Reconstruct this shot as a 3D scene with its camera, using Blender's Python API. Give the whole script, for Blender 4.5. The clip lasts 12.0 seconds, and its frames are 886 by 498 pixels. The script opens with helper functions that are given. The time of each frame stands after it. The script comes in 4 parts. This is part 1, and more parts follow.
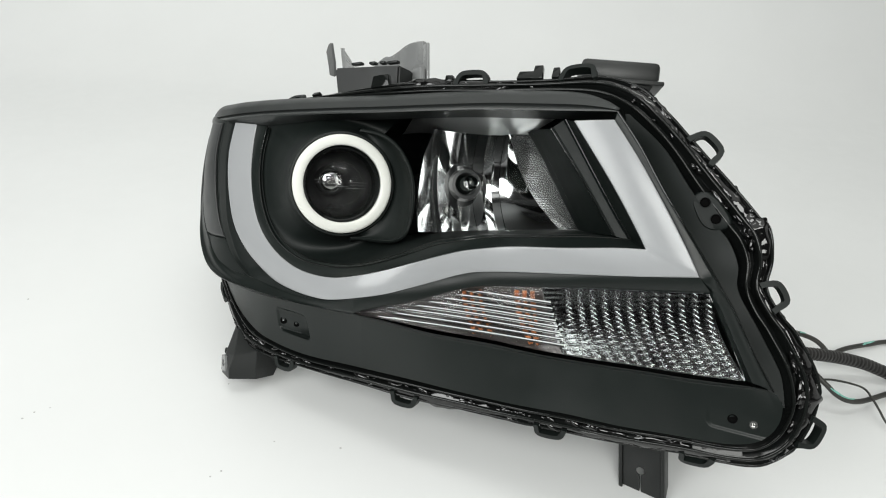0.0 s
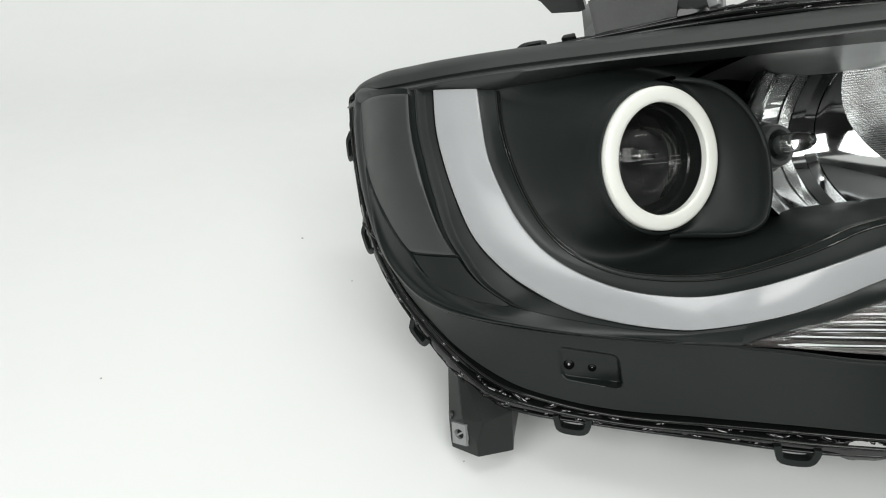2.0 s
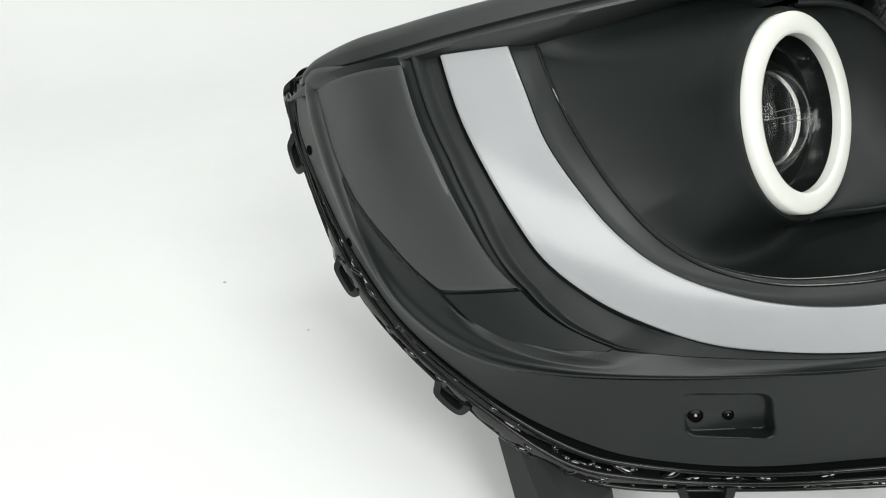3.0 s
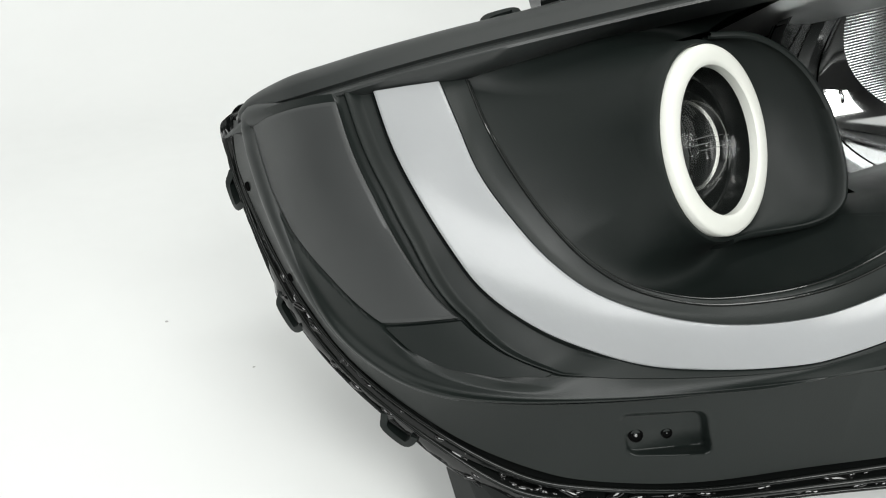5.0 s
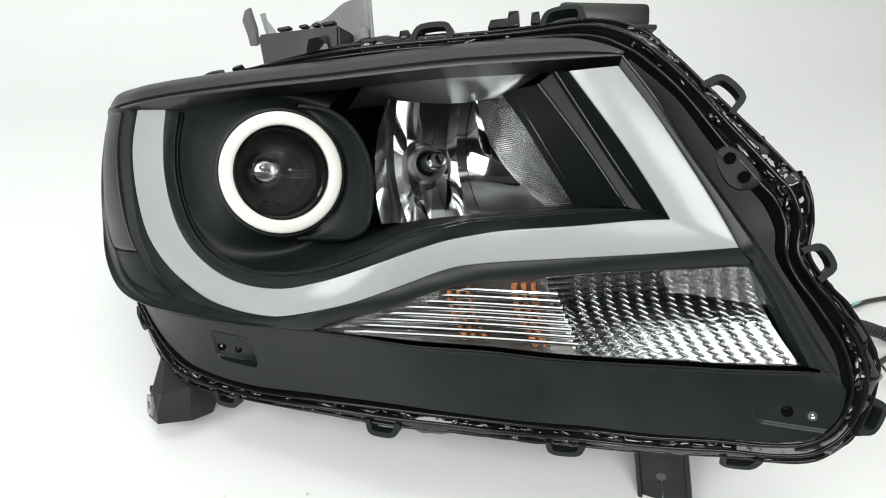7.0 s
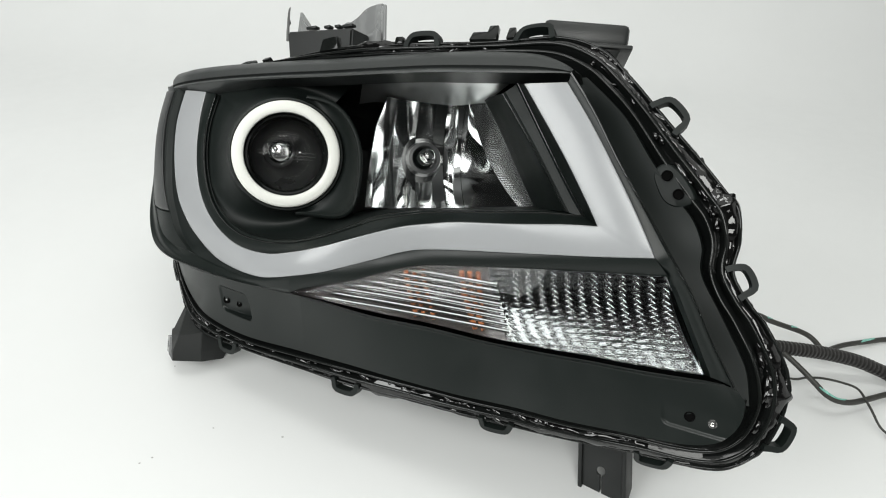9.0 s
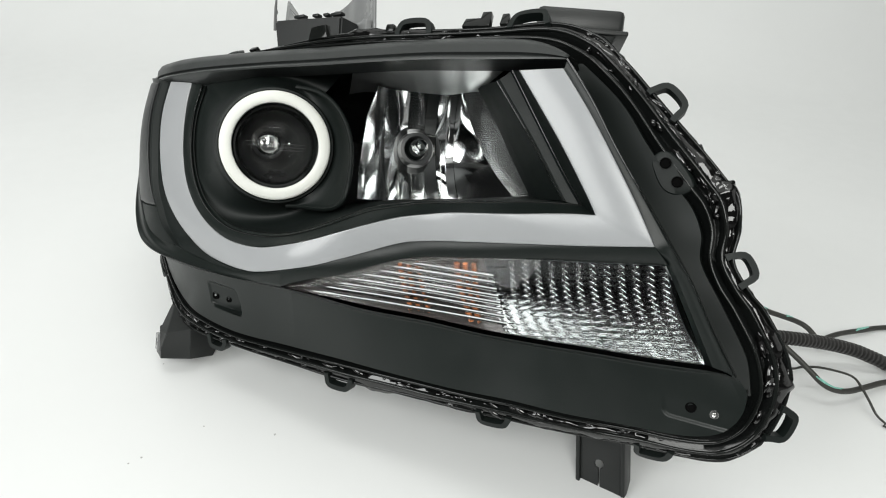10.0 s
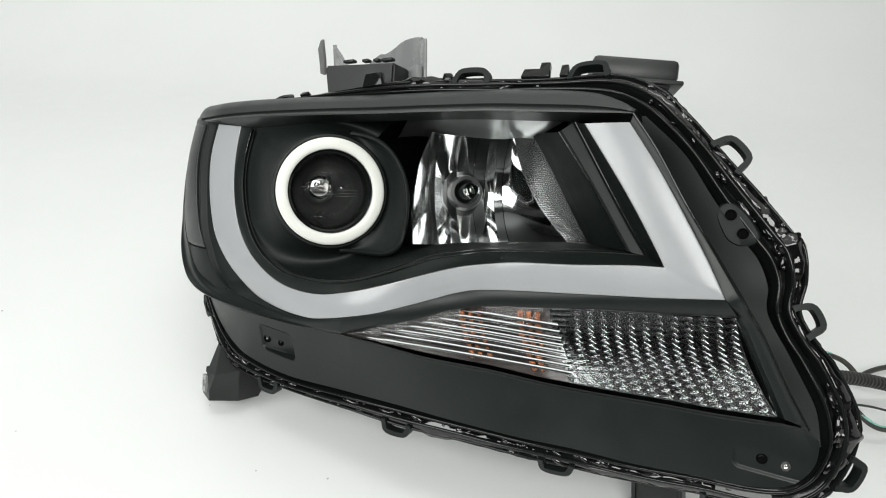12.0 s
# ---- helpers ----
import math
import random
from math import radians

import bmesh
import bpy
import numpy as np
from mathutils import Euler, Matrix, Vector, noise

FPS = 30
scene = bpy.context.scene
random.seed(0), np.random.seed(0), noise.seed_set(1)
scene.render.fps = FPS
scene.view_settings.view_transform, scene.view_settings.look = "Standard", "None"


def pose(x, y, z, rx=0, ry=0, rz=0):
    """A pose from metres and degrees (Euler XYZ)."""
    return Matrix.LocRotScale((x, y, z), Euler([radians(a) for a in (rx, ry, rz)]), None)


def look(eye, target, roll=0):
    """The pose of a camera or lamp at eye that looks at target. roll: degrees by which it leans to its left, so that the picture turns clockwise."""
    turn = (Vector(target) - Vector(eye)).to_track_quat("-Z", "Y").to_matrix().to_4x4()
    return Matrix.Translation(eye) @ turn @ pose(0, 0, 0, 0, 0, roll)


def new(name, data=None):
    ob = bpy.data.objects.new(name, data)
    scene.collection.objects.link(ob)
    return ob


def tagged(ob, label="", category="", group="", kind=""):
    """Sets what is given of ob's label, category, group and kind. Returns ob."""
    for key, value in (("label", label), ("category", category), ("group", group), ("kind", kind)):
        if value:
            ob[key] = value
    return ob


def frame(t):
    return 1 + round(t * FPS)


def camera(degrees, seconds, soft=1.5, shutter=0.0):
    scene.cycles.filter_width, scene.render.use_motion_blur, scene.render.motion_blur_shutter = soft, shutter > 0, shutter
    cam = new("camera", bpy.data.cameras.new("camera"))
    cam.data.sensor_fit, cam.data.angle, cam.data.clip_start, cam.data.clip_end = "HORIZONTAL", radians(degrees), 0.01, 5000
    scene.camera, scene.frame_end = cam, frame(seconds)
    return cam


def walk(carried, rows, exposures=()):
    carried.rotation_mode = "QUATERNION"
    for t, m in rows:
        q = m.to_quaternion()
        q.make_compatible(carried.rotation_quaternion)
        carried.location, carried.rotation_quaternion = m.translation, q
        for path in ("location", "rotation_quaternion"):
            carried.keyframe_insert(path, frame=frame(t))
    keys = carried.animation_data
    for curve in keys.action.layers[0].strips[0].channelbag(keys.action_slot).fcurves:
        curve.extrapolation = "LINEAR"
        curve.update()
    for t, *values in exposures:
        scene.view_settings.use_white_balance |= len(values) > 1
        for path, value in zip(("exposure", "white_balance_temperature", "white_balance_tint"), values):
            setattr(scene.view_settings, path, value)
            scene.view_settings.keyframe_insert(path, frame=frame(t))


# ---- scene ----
cam = camera(65.6, 12.0, soft=1.1)
EYE, TILT, LEAN, TURN = 0.42, -29.2, -2.7, 0.0
PATH = [
    (0, (0.0000, 0.0000, 0.4200), (0.0230, 0.8729, -0.0673), 3.09),
    (0.5, (0.0143, 0.0058, 0.4173), (0.0364, 0.8791, -0.0693), 3.14),
    (0.8, (0.0097, 0.0160, 0.4127), (0.0227, 0.8873, -0.0779), 3.14),
    (1, (-0.0143, 0.0381, 0.3965), (-0.0091, 0.9060, -0.1002), 2.96),
    (1.2, (-0.0668, 0.0589, 0.3887), (-0.0753, 0.9298, -0.1026), 2.70),
    (1.4, (-0.1218, 0.0829, 0.3840), (-0.1274, 0.9573, -0.1011), 2.76),
    (1.5, (-0.1444, 0.0927, 0.3794), (-0.1305, 0.9694, -0.1014), 2.76),
    (1.7, (-0.1900, 0.1236, 0.3672), (-0.1112, 0.9920, -0.1224), 2.22),
    (2, (-0.2570, 0.1827, 0.3386), (-0.0767, 1.0284, -0.1637), 1.62),
    (2.2, (-0.2796, 0.2204, 0.3217), (-0.0556, 1.0579, -0.1767), 0.79),
    (2.5, (-0.2975, 0.2782, 0.2970), (-0.0079, 1.0941, -0.2035), 0.61),
    (2.8, (-0.3007, 0.3135, 0.2822), (0.0362, 1.1106, -0.2188), 0.18),
    (3, (-0.3019, 0.3241, 0.2855), (0.0575, 1.1104, -0.2171), -0.26),
    (3.2, (-0.3003, 0.3296, 0.2896), (0.0739, 1.1075, -0.2152), 0.01),
    (4.8, (-0.2963, 0.3258, 0.2929), (0.1344, 1.0874, -0.1913), 0.16),
    (5, (-0.2967, 0.3203, 0.2895), (0.1309, 1.0918, -0.1816), -0.21),
    (5.5, (-0.2914, 0.2883, 0.2990), (0.1401, 1.0571, -0.1730), -0.24),
    (5.8, (-0.2639, 0.2409, 0.3103), (0.1400, 1.0256, -0.1599), -0.44),
    (6, (-0.2420, 0.2028, 0.3226), (0.1299, 1.0019, -0.1498), -0.18),
    (6.2, (-0.2165, 0.1724, 0.3343), (0.1183, 0.9824, -0.1472), 0.62),
    (6.5, (-0.1388, 0.1249, 0.3499), (0.1082, 0.9641, -0.1346), 0.48),
    (6.8, (-0.0630, 0.0922, 0.3671), (0.1233, 0.9434, -0.1235), 1.52),
    (7, (-0.0307, 0.0800, 0.3727), (0.1088, 0.9410, -0.1164), 1.84),
    (7.2, (-0.0134, 0.0631, 0.3825), (0.0671, 0.9297, -0.1100), 1.82),
    (8.8, (0.0571, 0.0300, 0.3929), (0.0428, 0.8989, -0.1017), 3.20),
    (9, (0.0551, 0.0304, 0.3935), (0.0456, 0.8974, -0.1047), 3.14),
    (9.2, (0.0524, 0.0298, 0.3902), (0.0456, 0.8980, -0.1060), 3.26),
    (9.5, (0.0599, 0.0324, 0.3867), (0.0593, 0.8976, -0.1148), 3.18),
    (9.6, (0.0654, 0.0316, 0.3849), (0.0641, 0.9013, -0.1086), 3.24),
    (9.8, (0.0627, 0.0339, 0.3878), (0.0677, 0.9021, -0.1083), 3.27),
    (10, (0.0511, 0.0368, 0.3866), (0.0591, 0.9010, -0.1165), 3.12),
    (10.2, (0.0454, 0.0352, 0.3820), (0.0513, 0.9039, -0.1133), 3.20),
    (10.5, (0.0335, 0.0390, 0.3853), (0.0428, 0.9035, -0.1172), 3.00),
    (10.7, (0.0247, 0.0407, 0.3828), (0.0327, 0.9074, -0.1160), 2.95),
    (11, (0.0156, 0.0430, 0.3874), (0.0233, 0.9117, -0.1079), 2.98),
    (11.2, (0.0135, 0.0453, 0.3895), (0.0212, 0.9120, -0.1092), 2.89),
    (11.5, (0.0143, 0.0435, 0.3900), (0.0240, 0.9144, -0.1014), 3.01),
    (11.8, (0.0110, 0.0437, 0.4048), (0.0236, 0.9137, -0.0881), 2.96),
    (12, (0.0075, 0.0437, 0.4051), (0.0210, 0.9186, -0.0790), 3.08),
]
walk(cam, [(t, look(eye, target, roll)) for t, eye, target, roll in PATH],
     [(0.0, 0.08), (1.0, 0.07), (1.5, 0.01), (2.0, 0.08), (2.5, 0.16), (3.0, 0.25), (5.5, 0.27), (6.0, 0.24), (6.5, 0.18), (6.8, 0.22), (7.0, 0.34), (7.2, 0.24), (9.0, 0.10),
      (10.5, 0.10), (11.0, 0.12), (12.0, 0.16)])
# ---- world and light ----
world = bpy.data.worlds.new("world")
scene.world = world
world.use_nodes = True
world.node_tree.nodes["Background"].inputs[0].default_value = (0.9, 0.95, 1.0, 1)
world.node_tree.nodes["Background"].inputs[1].default_value = 0.15


def area_lamp(name, eye, target, sx, sy, watts, colour):
    data = bpy.data.lights.new(name, "AREA")
    data.shape, data.size, data.size_y, data.energy, data.color = "RECTANGLE", sx, sy, watts, colour
    ob = new(name, data)
    ob.matrix_world = look(eye, target)
    return ob


# All five lamps are added and unseen; placed to match brightness and highlights.
area_lamp("key_panel", (0.02, -1.00, 1.24), (0.0, 0.45, 0.05), 0.95, 0.75, 20, (0.99, 1.0, 0.965))
area_lamp("side_fill", (1.60, -0.20, 0.75), (0.0, 0.55, 0.15), 1.5, 1.0, 3.0, (0.99, 1.0, 0.97))
area_lamp("left_soft_lamp", (-1.65, -0.78, 1.36), (-0.15, 0.53, 0.16), 1.25, 1.10, 32, (0.985, 1.0, 0.985))
area_lamp("overhead_fill", (-0.35, 0.45, 2.3), (-0.35, 0.46, 0.0), 3.4, 3.0, 29, (0.985, 1.0, 0.965))
area_lamp("overhead_strip", (0.10, 0.15, 2.25), (0.10, 0.16, 0.0), 1.4, 0.16, 7, (0.985, 1.0, 0.97))


# ---- materials ----
def material(name, base, rough, metal=0.0, grain=0.0, grain_scale=900.0, wear=0.0, wear_scale=25.0, coat=0.0, transmission=0.0,
             ior=1.5, bump=0.05, rough_var=0.0, subsurface=0.0, specular=0.5):
    """A procedural surface: base colour varied at two scales, roughness varied by smudges, fine bump."""
    m = bpy.data.materials.new(name)
    m.use_nodes = True
    nt = m.node_tree
    bsdf = nt.nodes["Principled BSDF"]
    bsdf.inputs["Base Color"].default_value = (*base, 1)
    bsdf.inputs["Roughness"].default_value = rough
    bsdf.inputs["Metallic"].default_value = metal
    bsdf.inputs["Coat Weight"].default_value = coat
    bsdf.inputs["Coat Roughness"].default_value = 0.05
    bsdf.inputs["Transmission Weight"].default_value = transmission
    bsdf.inputs["IOR"].default_value = ior
    bsdf.inputs["Specular IOR Level"].default_value = specular
    if subsurface:
        bsdf.inputs["Subsurface Weight"].default_value = subsurface
        bsdf.inputs["Subsurface Radius"].default_value = (0.008, 0.008, 0.008)
        bsdf.inputs["Subsurface Scale"].default_value = 1.0
    coord = nt.nodes.new("ShaderNodeTexCoord")
    if wear:
        n = nt.nodes.new("ShaderNodeTexNoise")
        n.inputs["Scale"].default_value, n.inputs["Detail"].default_value = wear_scale, 6
        nt.links.new(coord.outputs["Object"], n.inputs["Vector"])
        ramp = nt.nodes.new("ShaderNodeMapRange")
        ramp.inputs["From Min"].default_value, ramp.inputs["From Max"].default_value = 0.3, 0.7
        ramp.inputs["To Min"].default_value, ramp.inputs["To Max"].default_value = 1 - wear, 1 + wear
        nt.links.new(n.outputs["Fac"], ramp.inputs["Value"])
        mix = nt.nodes.new("ShaderNodeMix")
        mix.data_type, mix.blend_type = "RGBA", "MULTIPLY"
        mix.inputs["Factor"].default_value = 1
        mix.inputs["A"].default_value = (*base, 1)
        nt.links.new(ramp.outputs["Result"], mix.inputs["B"])
        nt.links.new(mix.outputs["Result"], bsdf.inputs["Base Color"])
    if rough_var:
        n = nt.nodes.new("ShaderNodeTexNoise")
        n.inputs["Scale"].default_value, n.inputs["Detail"].default_value = 40, 5
        nt.links.new(coord.outputs["Object"], n.inputs["Vector"])
        ramp = nt.nodes.new("ShaderNodeMapRange")
        ramp.inputs["From Min"].default_value, ramp.inputs["From Max"].default_value = 0.3, 0.7
        ramp.inputs["To Min"].default_value, ramp.inputs["To Max"].default_value = max(0.0, rough - rough_var), rough + rough_var
        nt.links.new(n.outputs["Fac"], ramp.inputs["Value"])
        nt.links.new(ramp.outputs["Result"], bsdf.inputs["Roughness"])
    if grain:
        n = nt.nodes.new("ShaderNodeTexNoise")
        n.inputs["Scale"].default_value, n.inputs["Detail"].default_value = grain_scale, 4
        nt.links.new(coord.outputs["Object"], n.inputs["Vector"])
        b = nt.nodes.new("ShaderNodeBump")
        b.inputs["Strength"].default_value, b.inputs["Distance"].default_value = grain, bump * 0.01
        nt.links.new(n.outputs["Fac"], b.inputs["Height"])
        nt.links.new(b.outputs["Normal"], bsdf.inputs["Normal"])
    return m


MATTE = material("matte_black_plastic", (0.0068, 0.0095, 0.0086), 0.37, specular=0.30, grain=0.25, grain_scale=1400, wear=0.08, rough_var=0.04, bump=0.02)
# Lighter copy of the matte black: light from above put into the colour.
VISOR = material("toplit_black_plastic", (0.020, 0.0225, 0.0220), 0.42, specular=0.5, grain=0.25, grain_scale=1500, wear=0.06, rough_var=0.05, bump=0.02)
SATIN = material("satin_grey_plastic", (0.03, 0.032, 0.032), 0.42, grain=0.2, grain_scale=1600, wear=0.06, rough_var=0.05, bump=0.02)
DARK = material("deep_black_plastic", (0.0052, 0.0078, 0.0070), 0.52, specular=0.28, grain=0.2, grain_scale=1500, wear=0.08, rough_var=0.06, bump=0.02)
GLOSS = material("glossy_black_plastic", (0.0075, 0.0085, 0.0080), 0.10, specular=0.30, grain=0.2, grain_scale=160, wear=0.15, rough_var=0.07, bump=0.05)
RIM = material("moulded_gloss_plastic", (0.0055, 0.0062, 0.0060), 0.15, specular=0.30, grain=0.3, grain_scale=200, wear=0.15, rough_var=0.06, bump=0.06)
WET = material("wet_black_sealant", (0.004, 0.004, 0.004), 0.06, specular=0.75, wear=0.1, rough_var=0.03)
GLUE = material("black_butyl_sealant", (0.004, 0.004, 0.004), 0.05, specular=0.6, grain=0.4, grain_scale=120, wear=0.1, rough_var=0.03, bump=0.12)
RAW = material("moulded_black_plastic", (0.0115, 0.0130, 0.0125), 0.42, specular=0.4, grain=0.25, grain_scale=700, wear=0.12, rough_var=0.08, bump=0.03)
# Pale grey of the foot clip; on the bracket wing it paints a sheen.
SHEEN = material("clip_grey_and_sheen", (0.20, 0.205, 0.205), 0.25, specular=0.6, grain=0.1, grain_scale=500, wear=0.1, rough_var=0.06)
OPAL = material("frosted_white_plastic", (0.312, 0.320, 0.329), 0.20, coat=0.0, specular=0.42, grain=0.1, grain_scale=300, wear=0.015, subsurface=0.3)
HALO = material("cream_white_diffuser", (0.68, 0.69, 0.645), 0.4, grain=0.1, grain_scale=500, wear=0.03, subsurface=0.3)
SMOKE = material("smoky_plating", (0.036, 0.032, 0.031), 0.42, metal=0.15, grain=0.3, grain_scale=500, wear=0.25, wear_scale=60, rough_var=0.1)
CHROME = material("chrome_plating", (0.86, 0.87, 0.87), 0.05, metal=1.0, wear=0.03, rough_var=0.03)
# Black stands in for the dark reflection of a mirror bowl.
BOWL = material("bowl_painted_dark", (0.018, 0.019, 0.019), 0.30, specular=0.5, wear=0.15, rough_var=0.05)
ZIGZAG = material("dull_chrome_plating", (0.135, 0.14, 0.14), 0.12, metal=1.0, wear=0.05, rough_var=0.04)
MIRROR = material("bright_reflector_plating", (0.50, 0.51, 0.51), 0.07, metal=1.0, wear=0.04, rough_var=0.04)
FLUTED = material("fluted_plating", (0.80, 0.81, 0.81), 0.20, metal=1.0, wear=0.06, rough_var=0.05)
SILVER = material("satin_silver_plating", (0.60, 0.61, 0.61), 0.36, metal=1.0, grain=0.1, grain_scale=400, wear=0.08, rough_var=0.02)
BULB = material("smoky_bulb_glass", (0.75, 0.76, 0.76), 0.02, transmission=1.0, ior=1.2)
LENS = material("coated_lens_glass", (1, 1, 1), 0.0, transmission=1.0, ior=1.22)
CLEAR = material("clear_plastic", (0.97, 0.98, 0.98), 0.03, transmission=1.0, ior=1.16, rough_var=0.02)
AMBER = material("bulb_amber", (0.24, 0.080, 0.028), 0.4, wear=0.6, wear_scale=220)
STEEL = material("bright_steel", (0.7, 0.7, 0.68), 0.25, metal=1.0, wear=0.1, rough_var=0.1)
HOLE = material("painted_hole_shade", (0.002, 0.002, 0.002), 0.9, wear=0.1, specular=0.05)
PAPER = material("white_backdrop_board", (0.725, 0.735, 0.73), 0.5, grain=0.06, grain_scale=300, wear=0.018, wear_scale=3.5, rough_var=0.08, bump=0.02)
PAINT = material("white_wall_paint", (0.55, 0.55, 0.55), 0.6, grain=0.1, grain_scale=80, wear=0.03, wear_scale=3)
# Dark grey stands in for the unlit room that shiny parts reflect.
SHADE = material("dark_room_grey", (0.14, 0.14, 0.14), 0.6, grain=0.1, grain_scale=80, wear=0.05, wear_scale=3)
DUST = material("grey_dust", (0.42, 0.42, 0.41), 0.8, wear=0.2, wear_scale=200)
CABLE = material("black_braided_sleeve", (0.03, 0.03, 0.026), 0.5, grain=0.5, grain_scale=900, wear=0.2, wear_scale=300)
GREEN = material("green_braid_thread", (0.20, 0.46, 0.39), 0.4, grain=0.5, grain_scale=900, wear=0.3, wear_scale=300)
CONDUIT = material("corrugated_black_plastic", (0.030, 0.029, 0.028), 0.35, grain=0.1, grain_scale=400, wear=0.1)

# ---- mesh helpers ----
UP = Vector((0, 0, 1))
FWD = Vector((0.615, -0.788, 0.0)).normalized()
BACK = -FWD
SIDE = Vector((0.788, 0.615, 0.0)).normalized()


def vecs(pts):
    return [Vector(p) for p in pts]


def spline(pts, n, closed=False):
    """n points evenly spaced along a Catmull-Rom curve through pts."""
    p = vecs(pts)
    k = len(p)
    fine = []
    spans = k if closed else k - 1
    for i in range(spans):
        a, b, c, d = ((p[(i - 1) % k], p[i], p[(i + 1) % k], p[(i + 2) % k]) if closed else
                      (p[max(i - 1, 0)], p[i], p[i + 1], p[min(i + 2, k - 1)]))
        for j in range(12):
            t = j / 12
            fine.append(0.5 * (2 * b + (c - a) * t + (2 * a - 5 * b + 4 * c - d) * t * t + (3 * b - a - 3 * c + d) * t ** 3))
    fine.append(p[0].copy() if closed else p[-1])
    return even(fine, n, closed)


def even(line, n, closed=False):
    arr = np.array([tuple(v) for v in line])
    s = np.r_[0, np.cumsum(np.linalg.norm(np.diff(arr, axis=0), axis=1))]
    q = np.linspace(0, s[-1], n + 1)[:-1] if closed else np.linspace(0, s[-1], n)
    return [Vector((np.interp(v, s, arr[:, 0]), np.interp(v, s, arr[:, 1]), np.interp(v, s, arr[:, 2]))) for v in q]


def twin(a, b, n, closed=False):
    """Two control lines with matching points, sampled alike so that they keep their match."""
    both = []
    for pts in (a, b):
        p = vecs(pts)
        k = len(p)
        out = []
        for q in range(n):
            f = q / n * k if closed else q / (n - 1) * (k - 1)
            i = int(f) if closed else min(int(f), k - 2)
            t = f - i
            w = [p[(i + o) % k] if closed else p[min(max(i + o, 0), k - 1)] for o in (-1, 0, 1, 2)]
            out.append(0.5 * (2 * w[1] + (w[2] - w[0]) * t + (2 * w[0] - 5 * w[1] + 4 * w[2] - w[3]) * t * t
                              + (3 * w[1] - w[0] - 3 * w[2] + w[3]) * t ** 3))
        both.append(out)
    return both


def sheet(rows, bm=None, wrap=False, close=False):
    """A grid of quads from rows of points. wrap: each row is a ring; close: the last row meets the first."""
    bm = bm or bmesh.new()
    vs = [[bm.verts.new(p) for p in row] for row in rows]
    m = len(rows[0])
    for i in range(len(rows) if close else len(rows) - 1):
        r, s = vs[i], vs[(i + 1) % len(rows)]
        for j in range(m if wrap else m - 1):
            bm.faces.new((r[j], r[(j + 1) % m], s[(j + 1) % m], s[j]))
    return bm


def skin(sections, bm=None, close=False, cap=True):
    """A solid from closed cross-sections."""
    bm = bm or bmesh.new()
    start = len(bm.verts)
    sheet(sections, bm, wrap=True, close=close)
    if cap and not close:
        bm.verts.ensure_lookup_table()
        m = len(sections[0])
        n = len(bm.verts)
        bm.faces.new([bm.verts[start + j] for j in range(m)])
        bm.faces.new([bm.verts[n - m + j] for j in range(m)])
    return bm


def finish(name, bm, mat, sharp=35):
    bmesh.ops.remove_doubles(bm, verts=bm.verts, dist=1e-6)
    bmesh.ops.recalc_face_normals(bm, faces=bm.faces)
    for f in bm.faces:
        f.smooth = True
    for e in bm.edges:
        if len(e.link_faces) == 2 and e.calc_face_angle(0) > radians(sharp):
            e.smooth = False
    me = bpy.data.meshes.new(name)
    bm.to_mesh(me)
    bm.free()
    for m in mat if isinstance(mat, (list, tuple)) else [mat]:
        me.materials.append(m)
    return me


def part(name, bm, mat, parent, label="", sharp=35):
    ob = new(name, finish(name, bm, mat, sharp))
    ob.parent = parent
    return tagged(ob, label) if label else ob


def thing(name, bm, mat, label, category, group="", kind="", sharp=35):
    return tagged(new(name, finish(name, bm, mat, sharp)), label, category, group, kind)


def frame_at(p, z, x):
    """A matrix at p with its z and, as near as can be, its x axis given."""
    z = Vector(z).normalized()
    y = z.cross(Vector(x)).normalized()
    x = y.cross(z)
    return Matrix(((x.x, y.x, z.x, p[0]), (x.y, y.y, z.y, p[1]), (x.z, y.z, z.z, p[2]), (0, 0, 0, 1)))


def lathe(profile, m, n=48, bm=None, a0=0.0, a1=360.0):
    """Turns (radius, height) pairs about the z axis of m."""
    full = a1 - a0 >= 360
    steps = n if full else n + 1
    rows = [[m @ Vector((r * math.cos(t), r * math.sin(t), h)) for r, h in profile]
            for t in [radians(a0 + (a1 - a0) * i / n) for i in range(steps)]]
    return sheet(rows, bm, close=full)


def pipe(line, radius, sides=8, bm=None, taper=None, cap=True):
    """A round bar along a line of points."""
    secs = []
    up = Vector((0.31, 0.2, 0.93))
    for i, p in enumerate(line):
        t = (line[min(i + 1, len(line) - 1)] - line[max(i - 1, 0)]).normalized()
        x = t.cross(up).normalized()
        y = t.cross(x)
        r = taper(i) if taper else radius
        secs.append([p + x * r * math.cos(2 * math.pi * k / sides) + y * r * math.sin(2 * math.pi * k / sides) for k in range(sides)])
    return skin(secs, bm, cap=cap)


def block(m, sx, sy, sz, bevel=0.0015, bm=None, taper=1.0):
    """A bevelled box centred on m, its top scaled by taper."""
    tmp = bmesh.new()
    bmesh.ops.create_cube(tmp, size=1)
    for v in tmp.verts:
        k = taper if v.co.z > 0 else 1
        v.co = Vector((v.co.x * sx * k, v.co.y * sy * k, v.co.z * sz))
    if bevel:
        bmesh.ops.bevel(tmp, geom=tmp.edges[:], offset=bevel, segments=2, affect="EDGES", profile=0.5)
    tmp.transform(m)
    return merge(tmp, bm)


def merge(src, bm=None):
    if bm is None:
        return src
    me = bpy.data.meshes.new("tmp")
    src.to_mesh(me)
    src.free()
    bm.from_mesh(me)
    bpy.data.meshes.remove(me)
    return bm


